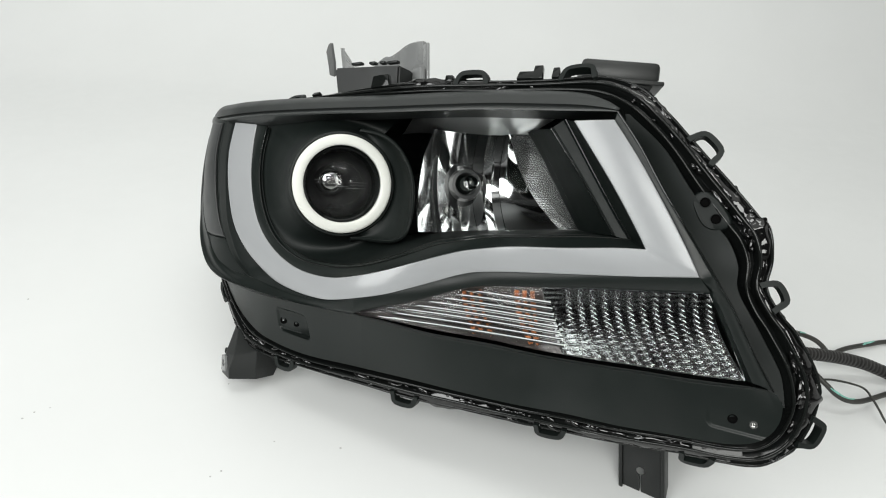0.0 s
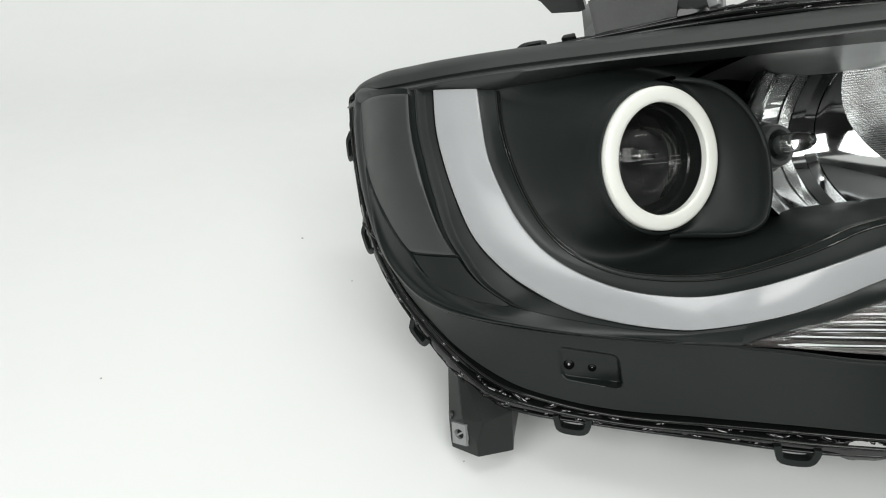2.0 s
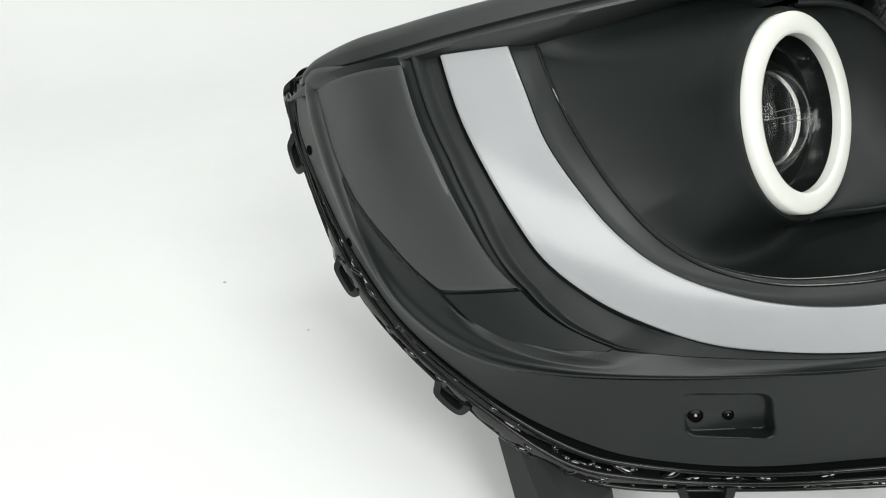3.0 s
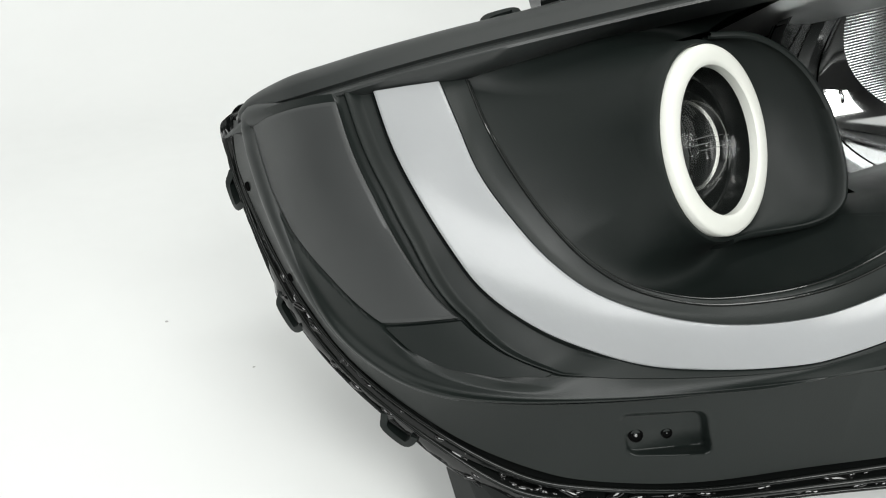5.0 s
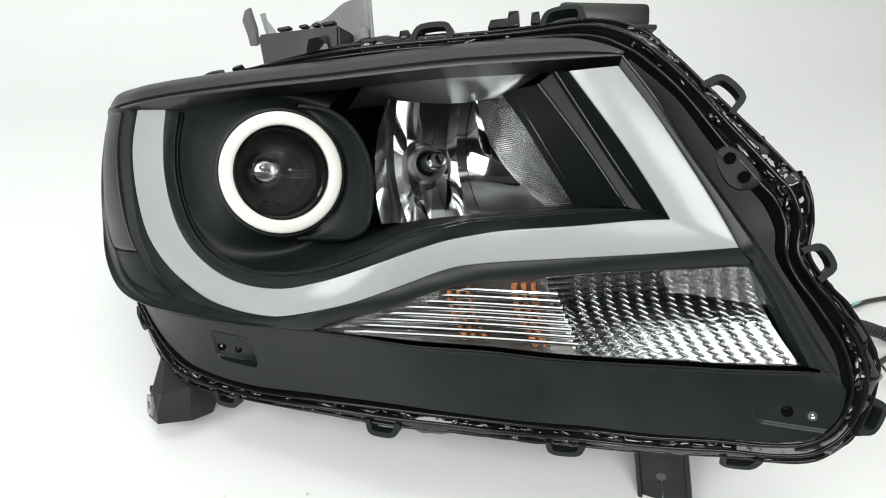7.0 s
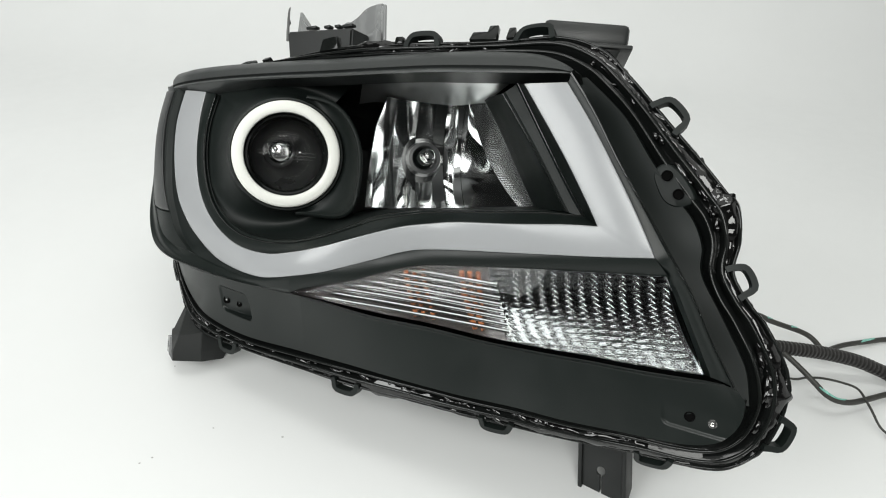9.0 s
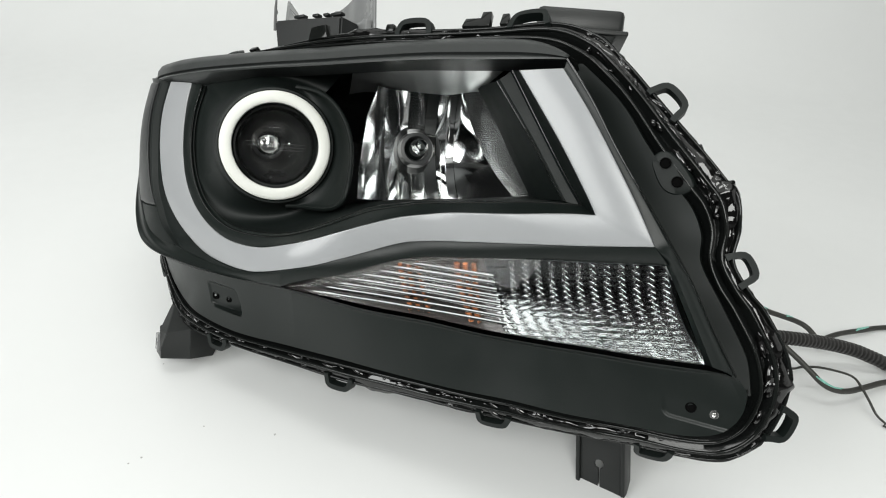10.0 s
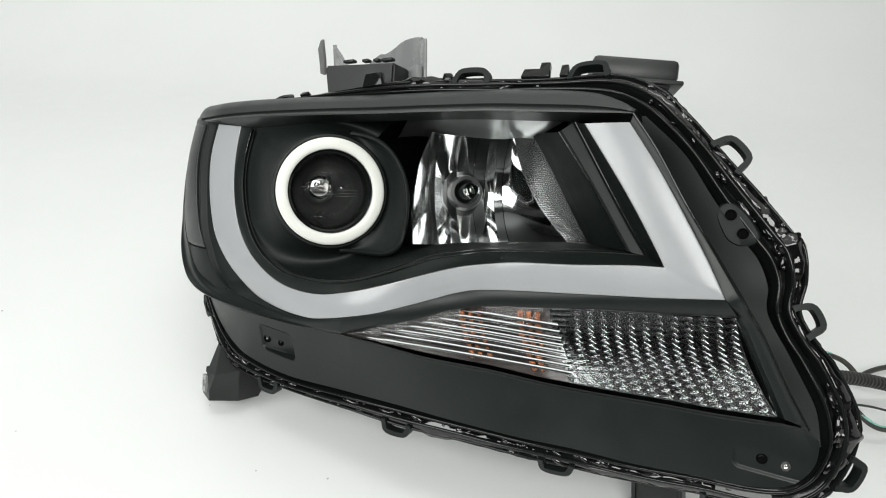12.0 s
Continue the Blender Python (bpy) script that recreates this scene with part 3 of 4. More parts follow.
sheet(rows, bm)
upper = even(TO_A[k_low:], 100)
rows = []
for i in range(100):
    a, b = upper[i], SIG_T[i]
    rows.append([a + Vector((0, 0.010, 0)), a + Vector((0, -0.0006, 0)), lerp(a, b, 0.2) - Vector((0, 0.0012, 0)),
                 lerp(a, b, 0.85) - Vector((0, 0.001, 0)), b, b + BACK * 0.006])
sheet(rows, bm)
inner = even(TO_B[::-1] + vecs([(0.2145, -0.0092, -0.027), (0.236, -0.0062, -0.082)]), 60)
rows = []
for i in range(60):
    a, b = inner[i], FACE_R[i]
    rows.append([a + BACK * 0.008, a + Vector((0, -0.0006, 0)), lerp(a, b, 0.3), lerp(a, b, 0.8), lerp(a, b, 0.92) - Vector((0, 0.0012, 0)),
                 b - Vector((0, 0.001, 0)), b + BACK * 0.002 + Vector((0, 0.001, 0)), b + BACK * 0.009 + Vector((0.001, 0, 0))])
sheet(rows, bm)
part("bar_strip", sheet(strip_rows), DARK, lamp, "black strip beside the light bar", 30)
part("face_frame", bm, MATTE, lamp, "matte black frame round the light bar", 50)


# corner panels on the wrapped end: i along the face, s across it
def panel(name, i0, i1, s0, s1, mat, label, lift=0.0015):
    across = [k / 24 for k in range(25)]
    rows = []
    for v in [0, 0.012] + [k / 40 for k in range(1, 40)] + [0.988, 1]:
        row = []
        for q in [0, 0, 0.012] + across[1:-1] + [0.988, 1, 1]:
            at = lerp(i0(q), i1(q), v)
            edge = v in (0, 1) or q in (0, 1)
            row.append(face_point(at, lerp(s0(at), s1(at), q), lift - 0.0006 if edge else lift, False))
        row[0] = row[0] + Vector((0, 0.0035, 0))
        row[-1] = row[-1] + Vector((0, 0.0035, 0))
        rows.append(row)
    rows = [[p + Vector((0, 0.0035, 0)) for p in rows[0]]] + rows + [[p + Vector((0, 0.0035, 0)) for p in rows[-1]]]
    return part(name, sheet(rows), mat, lamp, label, 40)


panel("corner_panel", lambda q: 1.5, lambda q: lerp(45.0, 40.0, q), lambda i: float(np.interp(i, (0, 20, 31, 46), (0.195, 0.20, 0.22, 0.25))),
      panel_edge, SATIN, "satin dark grey corner panel", -0.0002)
panel("corner_panel", lambda q: lerp(45.6, 40.7, q), lambda q: 64.0, lambda i: crest(i) + lerp(0.035, 0.010, step(i, 45, 60)),
      panel_edge, DARK, "black lower corner panel", -0.0012)

# light bar
def bar_section(o, i, t):
    across = i - o
    nrm = across.cross(t).normalized()
    if nrm.y > 0:
        nrm = -nrm
    e = across.normalized() * 0.0004
    return [o + e + nrm * 0.0002, o + across * 0.025 + nrm * 0.0007, o + across * 0.06 + nrm * 0.0009, o + across * 0.5 + nrm * 0.0011,
            o + across * 0.94 + nrm * 0.0009, o + across * 0.975 + nrm * 0.0007, i - e + nrm * 0.0002, i - e - nrm * 0.005, o + e - nrm * 0.005]


secs = []
for O, I in ((TO_A, TI_A), (TO_B[1:], TI_B[1:])):
    for k in range(len(O)):
        t = (O[min(k + 1, len(O) - 1)] - O[max(k - 1, 0)]).normalized()
        secs.append(bar_section(O[k], I[k], t))
part("light_bar", skin(secs), OPAL, lamp, "frosted white light bar", 60)

# inner lip of the pocket, double stepped
bm = bmesh.new()
rows = []
for A, P in ((TI_A, P1_A), (TI_B[1:], P1_B[1:])):
    for a, p in zip(A, P):
        q = p + BACK * 0.0025 + (p - a).normalized() * 0.0006
        r = q + (p - a).normalized() * 0.0030 + BACK * 0.0015
        rows.append([a + Vector((0, 0.009, 0)), a - Vector((0, 0.0006, 0)), lerp(a, p, 0.15), lerp(a, p, 0.5) + Vector((0, 0.0006, 0)),
                     lerp(a, p, 0.93), p, q, lerp(q, r, 0.6) + FWD * 0.0012, r, r + BACK * 0.004])
sheet(rows, bm)
part("pocket_lip", bm, MATTE, lamp, "stepped matte black lip of the lamp pocket", 40)

# visor along the top
VL = [(-0.2645, 0.0610, 0.1290), (-0.2615, 0.0570, 0.1275), (-0.252, 0.047, 0.1265), (-0.228, 0.026, 0.1205), (-0.206, 0.012, 0.1175), (-0.181, 0.004, 0.1160),
      (-0.138, -0.006, 0.113), (-0.074, -0.015, 0.108), (-0.022, -0.018, 0.104), (0.024, -0.020, 0.101), (0.066, -0.021, 0.098),
      (0.104, -0.021, 0.094), (0.130, -0.020, 0.0915), (0.147, -0.019, 0.0900), (0.157, -0.0175, 0.0890)]
VT = [(-0.2660, 0.0640, 0.1305), (-0.2640, 0.0620, 0.1345), (-0.254, 0.055, 0.1380), (-0.231, 0.038, 0.138), (-0.208, 0.027, 0.136), (-0.182, 0.018, 0.134),
      (-0.140, 0.011, 0.131), (-0.075, 0.004, 0.1255), (-0.022, 0.000, 0.121), (0.024, -0.002, 0.118), (0.066, -0.003, 0.115),
      (0.100, -0.003, 0.1115), (0.130, -0.004, 0.1065), (0.148, -0.008, 0.0985), (0.1585, -0.014, 0.0905)]
low, top = twin(VL, VT, 140)
secs = []
for a, b in zip(low, top):
    up = (b - a).normalized()
    o = Vector((0.1, -1, 0.25)).normalized()
    drop = float(np.interp(a.x, (-0.264, -0.215, -0.191, -0.161, -0.148, -0.12, -0.06), (0, 0.0005, 0.003, 0.006, 0.007, 0.004, -0.001)))
    secs.append([a + BACK * 0.03 - UP * (drop + 0.001), a + BACK * 0.006 - UP * drop * 0.7, a, a + up * 0.0016 - Vector((0, 0.0012, 0)),
                 a + (b - a) * 0.16 - Vector((0, 0.001, 0)), a + (b - a) * 0.20 + Vector((0, 0.0012, 0)), a + (b - a) * 0.25 + Vector((0, 0.0010, 0)),
                 a + (b - a) * 0.29 + o * 0.0015, a + (b - a) * 0.55 + o * 0.0032, a + (b - a) * 0.62 + o * 0.0036,
                 a + (b - a) * 0.85 + o * 0.0030, a + (b - a) * 0.96 + o * 0.0014, b, b + Vector((0, 0.012, 0.0005)), b + Vector((0, 0.016, -0.004))])
# same black as the frame, its top light painted in as lighter grey
part("visor", skin(secs), VISOR, lamp, "matte black visor along the top edge", 40)

# rounded rib that turns the corner from the visor into the ridge
secs = []
line = spline([(-0.222, 0.0225, 0.1200), (-0.240, 0.0355, 0.1235), (-0.2530, 0.0475, 0.1265), (-0.2590, 0.0540, 0.1268), (-0.2605, 0.0550, 0.1215), tuple(RIDGE[6])], 20) + RIDGE[7:60]
for k, p in enumerate(line):
    t = (line[min(k + 1, len(line) - 1)] - line[max(k - 1, 0)]).normalized()
    e = Vector((-0.55, -0.80, 0)).cross(t).normalized()
    n = t.cross(e).normalized()
    r = 0.0044 * step(k, -2, 13) * (1 - step(k, 22, 70)) + 0.0006
    secs.append([p + n * r * 0.3 * (1 if n.y > 0 else -1) + e * r * 1.25 * math.cos(q) + n * r * 0.85 * math.sin(q) for q in [2 * math.pi * j / 16 for j in range(16)]])
part("corner_rib", skin(secs), VISOR, lamp, "rounded matte rib round the corner", 60)

# ---- projector ----
C = Vector((-0.0582, -0.0153, 0.0513))
PF = Vector((0.653, -0.752, -0.087)).normalized()
PS = Vector((0.755, 0.656, 0.0)).normalized()
PU = PF.cross(PS)
PM = frame_at(C, PF, PS)
barrel = part("projector_barrel", lathe([(0.0305, -0.0060), (0.0305, -0.012), (0.0392, -0.012), (0.0392, -0.0045), (0.0400, -0.0030), (0.0412, -0.0032), (0.0420, -0.0050),
                                         (0.0425, -0.012), (0.0430, -0.07)], PM, 96), DARK, lamp, "black barrel round the projector")
part("halo_ring", lathe([(0.0306, -0.0065), (0.0306, -0.0005), (0.0311, 0.0), (0.0325, 0.0003), (0.0372, 0.0003), (0.0385, -0.0001), (0.0390, -0.0008), (0.0391, -0.0065),
                         (0.0306, -0.0065)], PM, 96), HALO, barrel, "cream white halo ring", 40)
part("lens_holder", lathe([(0.0304, -0.004), (0.0303, -0.010), (0.0296, -0.012), (0.0283, -0.0125), (0.0270, -0.020), (0.0270, -0.050)], PM, 96), GLOSS, barrel,
     "glossy black lens holder")
prof = [(0.0268 * math.cos(radians(a)), -0.0245 + 0.0235 * math.sin(radians(a))) for a in range(0, 91, 5)]
back = [(0.0262 * math.cos(radians(a)), -0.0255 + 0.0170 * math.sin(radians(a))) for a in range(90, -1, -5)]
lens_p = part("projector_lens", lathe(prof + back + [prof[0]], PM, 72), LENS, barrel, "clear domed projector lens", 60)
lens_p.visible_shadow = False
part("projector_bowl", lathe([(0.0266, -0.0265), (0.0264, -0.036), (0.0240, -0.047), (0.0190, -0.056), (0.0110, -0.062), (0.0, -0.064)], PM, 48), BOWL, barrel,
     "projector mirror bowl, its dark reflection painted on")
# chrome dome and two caps added behind the lens to make its highlights
part("glint_dome", lathe([(0.0, 0.0030), (0.0035, 0.0027), (0.0070, 0.0017), (0.0100, 0.0), (0.0112, -0.0015), (0.0114, -0.006)], PM @ Matrix.Translation((-0.0050, 0.0030, -0.0370)), 48), CHROME, barrel,
     "added chrome dome that makes a glint in the lens", 50)
for x, y, r in ((-0.0075, 0.0045, 0.0020), (0.0095, 0.0025, 0.0014)):
    part("glint_cap", lathe([(0.0, r), (r * 0.5, r * 0.87), (r * 0.87, r * 0.5), (r, 0.0), (r, -0.004)], PM @ Matrix.Translation((x, y, -0.0300)), 24), CHROME, barrel,
         "added chrome cap that makes a bright spot in the lens", 60)
# etched mark across the lens: plain bars
bm = bmesh.new()
for x0, x1, y in ((-0.021, -0.004, 0.0030), (-0.020, -0.006, 0.0005), (-0.012, 0.004, -0.0020), (0.004, 0.021, 0.0012), (0.006, 0.021, -0.0012), (0.003, 0.020, -0.0034)):
    pts = []
    for k in range(9):
        x = lerp(x0, x1, k / 8)
        pts.append(PM @ Vector((x, y, -0.0245 + 0.0235 * math.sqrt(max(0, 1 - (x * x + y * y) / 0.0268 ** 2)) + 0.0001)))
    pipe(pts, 0.00009, 5, bm)
part("etched_mark", bm, SHEEN, barrel, "faint etched bars across the lens")

# bowl from the pocket lip to the ring
rows = []
arch = spline([(-0.012, 0.002, 0.1035), (-0.040, 0.001, 0.1065), (-0.080, 0.001, 0.1095), (-0.120, 0.002, 0.1115), (-0.146, 0.003, 0.1115), (-0.150, 0.004, 0.107)], 40)
for p in arch[:-1] + [q for q in P1_A if q.x < 0.024]:
    start = p + BACK * 0.004
    rel = start - C
    ax = rel.dot(PF)
    lat = rel - PF * ax
    d = lat.normalized()
    far = lat.length
    deep = min(-0.048, ax - 0.004) + 0.010 * step(ax, -0.06, -0.02)
    a, b, c = C + d * 0.0417 - PF * 0.0045, C + d * 0.0445 + PF * deep * 0.62, C + d * lerp(0.050, far, 0.93) + PF * deep
    rows.append([a * (1 - k) ** 3 + b * 3 * k * (1 - k) ** 2 + c * 3 * k * k * (1 - k) + start * k ** 3 for k in [q / 30 for q in range(31)]])
part("pocket_bowl", sheet(rows), DARK, lamp, "matte black bowl round the projector", 70)

# shroud wall between projector and reflector
SHROUD_Q = (0.0, 0.12, 0.24, 0.40, 0.57, 0.73, 0.88, 1.0, 1.11, 1.24)
SHROUD_R = (0.0445, 0.0480, 0.0506, 0.0508, 0.0512, 0.0525, 0.0566, 0.0618, 0.0520, 0.0440)
SHROUD_AX = (-0.006, 0.003, 0.0096, 0.017, 0.022, 0.0245, 0.0260, 0.0235, 0.0050, -0.0070)
rows = []
for k in range(105):
    q = k / 80
    t = radians(lerp(72, -45, q))
    d = PS * math.cos(t) + PU * math.sin(t)
    rr, ax = [sum(np.interp(q + o, SHROUD_Q, v) for o in (-0.06, -0.03, 0, 0.03, 0.06)) / 5 for v in (SHROUD_R, SHROUD_AX)]
    base = C + d * 0.0422 - PF * 0.0050
    lip = C + d * rr + PF * ax
    wall = [lerp(base, lip, f) - PF * 0.0035 * math.sin(math.pi * f) + d * 0.0012 * math.sin(math.pi * f) for f in [n / 10 for n in range(10)]]
    rows.append([base - PF * 0.015] + wall + [lip - d * 0.0014 - PF * 0.0010, lip - d * 0.0007 + PF * 0.0001, lip + d * 0.0008 + PF * 0.0002, lip + d * 0.0016 - PF * 0.0006,
                 lip + d * 0.0022 - PF * 0.003, lip + d * 0.0030 - PF * 0.05])
foot = [rows[-1][k].copy() for k in range(len(rows[-1]))]
rows.append([p - PF * 0.004 - PU * 0.0012 for p in foot])
rows.append([p - PF * 0.03 - PU * 0.002 for p in foot])
part("shroud", sheet(rows), DARK, lamp, "curved matte black shroud beside the projector", 50)

# ---- high beam ----
B = Vector((0.0108, 0.0680, 0.0550))
FOCAL = 0.020
V0 = B + BACK * 0.007


def reflector_point(x, z, f=FOCAL):
    return V0 + SIDE * x + UP * z + FWD * (x * x + z * z) / (4 * f)


def left_end(z):
    """The reflector's curved outer outline."""
    return float(np.interp(z, (-0.041, -0.02, 0.0, 0.022, 0.041), (-0.0485, -0.0460, -0.0430, -0.0395, -0.0325)))


def flute_start(z):
    return 0.0467 - 0.37 * z


edges = [None, -0.0330, -0.0250, -0.0142, -0.0065, 0.0068, 0.0160, 0.0225, 0.0287]
tilts = [0.10, -0.18, 0.16, -0.10, 0.05, -0.22, 0.20, -0.12]
bows = [0.6, -2.0, 2.4, -1.6, 5.0, -2.2, 3.0, -3.0]
zs = [lerp(-0.0415, 0.0415, k / 44) for k in range(45)]
reflector = part("reflector", sheet([[reflector_point(lerp(left_end(z), flute_start(z), k / 30), z) + BACK * 0.0070 for z in zs[::2]] for k in range(31)]), CHROME, lamp,
                 "chrome reflector bowl in vertical facets")
for n, (x0, x1) in enumerate(zip(edges[:-1], edges[1:])):
    rows = []
    for k in range(9):
        row = []
        for z in zs:
            lo = left_end(z) if x0 is None else max(x0, left_end(z))
            hi = max(x1, left_end(z))
            xm, x = (lo + hi) / 2, lerp(lo + 0.0001, hi - 0.0001, k / 8)
            lean = tilts[n] * (x - xm) + bows[n] * (x - xm) ** 2 + 0.00028 * math.sin(z * (95 + 23 * (n % 3)) + n * 2.1) + 0.5 * (x - xm) * (z - 0.004) * (1 if n % 2 else -1)
            comb = 0.00022 * math.sin(z * 1900) * step(z, 0.014, 0.020) if n in (4, 5) else 0.0
            row.append(reflector_point(xm, z) + SIDE * (x - xm) + FWD * ((x - xm) * xm / (2 * FOCAL) + lean + comb))
        rows.append(row)
    rows = [[p + BACK * 0.006 for p in rows[0]]] + rows + [[p + BACK * 0.006 for p in rows[-1]]]
    part("facet", sheet(rows), MIRROR, reflector, sharp=25)
# smooth bowl between the facets and the flutes
part("smooth_facet", sheet([[reflector_point(lerp(0.0289, flute_start(z), k / 14), z) - FWD * 0.0006 * math.sin(math.pi * k / 14) for z in zs] for k in range(15)]), MIRROR, reflector,
     "smooth chrome side of the reflector", 60)

# fluted side of the reflector
NF = 449
FL_I = [reflector_point(flute_start(z), z) for z in [lerp(0.0400, -0.0400, k / (NF - 1)) for k in range(NF)]]
FL_O = spline([(0.0835, 0.0275, 0.0895), (0.0955, 0.0265, 0.069), (0.107, 0.0255, 0.046), (0.118, 0.0245, 0.0245), (0.1245, 0.0240, 0.0125)], NF)
rows = []
for i in range(NF):
    rib = 0.00030 * abs(math.sin(math.pi * i / NF * 56))
    a, b = FL_I[i], FL_O[i]
    rows.append([lerp(a, b, q) + (SIDE * 0.0065 + BACK * 0.004) * math.sin(math.pi * q) - SIDE * rib for q in [k / 12 for k in range(13)]])
part("fluted_facet", sheet(rows), FLUTED, reflector, "chrome reflector side with fine flutes", 80)

# roof, floor and side wall of the reflector pocket
ROOF_F = spline([(0.000, -0.003, 0.1035), (0.017, -0.005, 0.1020), (0.059, -0.005, 0.0990), (0.116, -0.001, 0.0935)], 30)
ROOF_B = spline([(-0.036, 0.045, 0.100), (-0.010, 0.036, 0.098), (0.010, 0.055, 0.0965), (0.040, 0.060, 0.095), (0.062, 0.050, 0.0935), (0.085, 0.0285, 0.0885)], 30)
part("pocket_roof", sheet([[a + UP * 0.002, a, lerp(a, b, 0.33), lerp(a, b, 0.66), b, b + BACK * 0.014] for a, b in zip(ROOF_F, ROOF_B)]), SILVER, lamp,
     "satin silver roof of the reflector pocket")
part("pocket_ceiling", sheet([[lerp(a, b, k / 6) + UP * 0.0015 for k in range(7)] for a, b in zip(vecs([(-0.075, 0.004, 0.1065), (-0.040, -0.001, 0.1055), (0.002, -0.003, 0.1040)]),
                                                                                  vecs([(-0.070, 0.050, 0.104), (-0.052, 0.050, 0.104), (-0.033, 0.053, 0.1035)]))]), DARK, lamp, "black roof of the pocket")
FLOOR_F = [p + BACK * 0.004 + UP * 0.0005 for p in even(P1_A[100:], 40)]
FLOOR_B = spline([(-0.030, 0.030, 0.010), (-0.006, 0.036, 0.0140), (0.03, 0.062, 0.0155), (0.07, 0.060, 0.0155), (0.100, 0.043, 0.0150), (0.127, 0.026, 0.0135)], 40)
part("pocket_floor", sheet([[a + UP * 0.0005, lerp(a, b, 0.06) + UP * 0.001, lerp(a, b, 0.1) - UP * 0.0012, lerp(a, b, 0.5), b, b + BACK * 0.03] for a, b in zip(FLOOR_F, FLOOR_B)]),
     DARK, lamp, "matte black floor of the reflector pocket", 30)
WALL_B = even(FL_O[::-1], 30)
rows = []
for p1, p2, w in zip(P1_B, P2_B, WALL_B):
    q = p1 + BACK * 0.004
    rows.append([q, lerp(q, p2, 0.45), lerp(q, p2, 0.8), lerp(q, p2, 0.9) + FWD * 0.0014, p2 + FWD * 0.0008, lerp(p2, w, 0.05) + BACK * 0.0012,
                 lerp(p2, w, 0.5), lerp(p2, w, 0.97), w, w + BACK * 0.01])
part("pocket_wall", sheet(rows), DARK, lamp, "matte black side wall of the reflector pocket", 30)

# fine raised edges
inner_lip = [p + BACK * 0.0036 + (p - a).normalized() * 0.0032 for a, p in zip(TI_A, P1_A)]
for line, r in ((P1_A, 0.0006), (inner_lip, 0.0005), ([p + FWD * 0.0006 for p in P2_B], 0.0007), ([p + FWD * 0.0004 for p in P1_B], 0.0006), ([p + Vector((0, -0.0011, 0)) for p in FACE_R], 0.0007)):
    part("edge_bead", pipe(line, r, 8), GLOSS, lamp)

# bulb
BM = frame_at(B, FWD, SIDE)
part("bulb_socket", lathe([(0.0145, -0.006), (0.0135, 0.000), (0.0125, 0.0025), (0.0100, 0.0030), (0.0088, 0.0015), (0.0082, -0.008)], BM), SATIN, lamp,
     "dark ring round the bulb")
bulb = part("bulb", lathe([(0.0062, -0.004), (0.0062, 0.018), (0.0055, 0.023), (0.0035, 0.0265), (0.0, 0.0275)], BM), BULB, lamp, "clear glass bulb")
bulb.visible_shadow = False
part("bulb_base", lathe([(0.0, 0.002), (0.0052, 0.002), (0.0060, -0.001), (0.0072, -0.003), (0.0083, -0.006)], BM), DARK, lamp, "dark bulb base")
part("filament", pipe([BM @ Vector((0.001 * math.cos(k), 0.001 * math.sin(k), 0.008 + 0.0006 * k)) for k in range(12)], 0.0004, 6), STEEL, lamp)

# ---- turn signal ----
nu, nw = 900, 130
ST, SB = even(SIG_T, nu), even(SIG_B, nu)


def zigzag(x):
    f = x - math.floor(x)
    return f / 0.7 if f < 0.7 else (1 - f) / 0.3


def signal_point(i, j, base):
    s = j / (nw - 1)
    p = lerp(ST[i], SB[i], s) + BACK * base
    right = step(p.x, 0.100, 0.108)
    row = p.z / 0.0034
    bow = p.x + 0.22 * p.z - 4.0 * (p.z + 0.045) ** 2 + 0.0030 * (zigzag(row) - 0.5)
    u = (bow / 0.0080 - math.floor(bow / 0.0080)) * 2 - 1
    v = (row - math.floor(row)) * 2 - 1
    pill = 0.00036 * bell(u, 0.19) + 0.00006 * (1 - v * v)
    fine = (p.x / 0.0036 - math.floor(p.x / 0.0036)) * 2 - 1
    pill = lerp(0.00020 * bell(fine, 0.5) + 0.00025 * (1 - v * v), pill, step(p.x, 0.116, 0.122)) + 0.00005 * noise.noise((p.x * 170, p.z * 700, 4))
    bowl = 0.008 * step(p.x, 0.02, 0.07) * (1 - right) * math.sin(math.pi * s) ** 0.6
    return p + BACK * (0.005 * math.sin(math.pi * s) + bowl) + FWD * pill * right


split = min(range(nu), key=lambda k: abs(ST[k].x - 0.108))
back = [[ST[i]] + [signal_point(i, j, 0.004) for j in range(nw)] + [SB[i]] for i in range(nu)]
signal = part("signal_reflector", sheet(back[split:]), ZIGZAG, lamp, "chrome signal reflector with zigzag facets", 80)
part("signal_backing", sheet(back[:split + 1:4] + [back[split]]), SMOKE, signal, "smoky backing behind the signal ribs", 80)
# bright ribs across the inner half of the signal
ends = [k for k in range(nu) if ST[k].x < 0.112]
for n in range(18):
    run = []
    for k in ends[::4]:
        a, b = ST[k], SB[k]
        z = -0.0290 - 0.0041 * n + 0.13 * (0.05 - a.x)
        s = (a.z - z) / max(a.z - b.z, 1e-4)
        if 0.05 < s < 0.95 and a.x > -0.014:
            run.append(lerp(a, b, s) + BACK * (0.0036 + 0.0035 * math.sin(math.pi * s)))
    if len(run) > 5:
        part("signal_rib", pipe(run, 0.0014, 10, taper=lambda i: 0.0014 * step(i, -8, 14)), CHROME, signal)
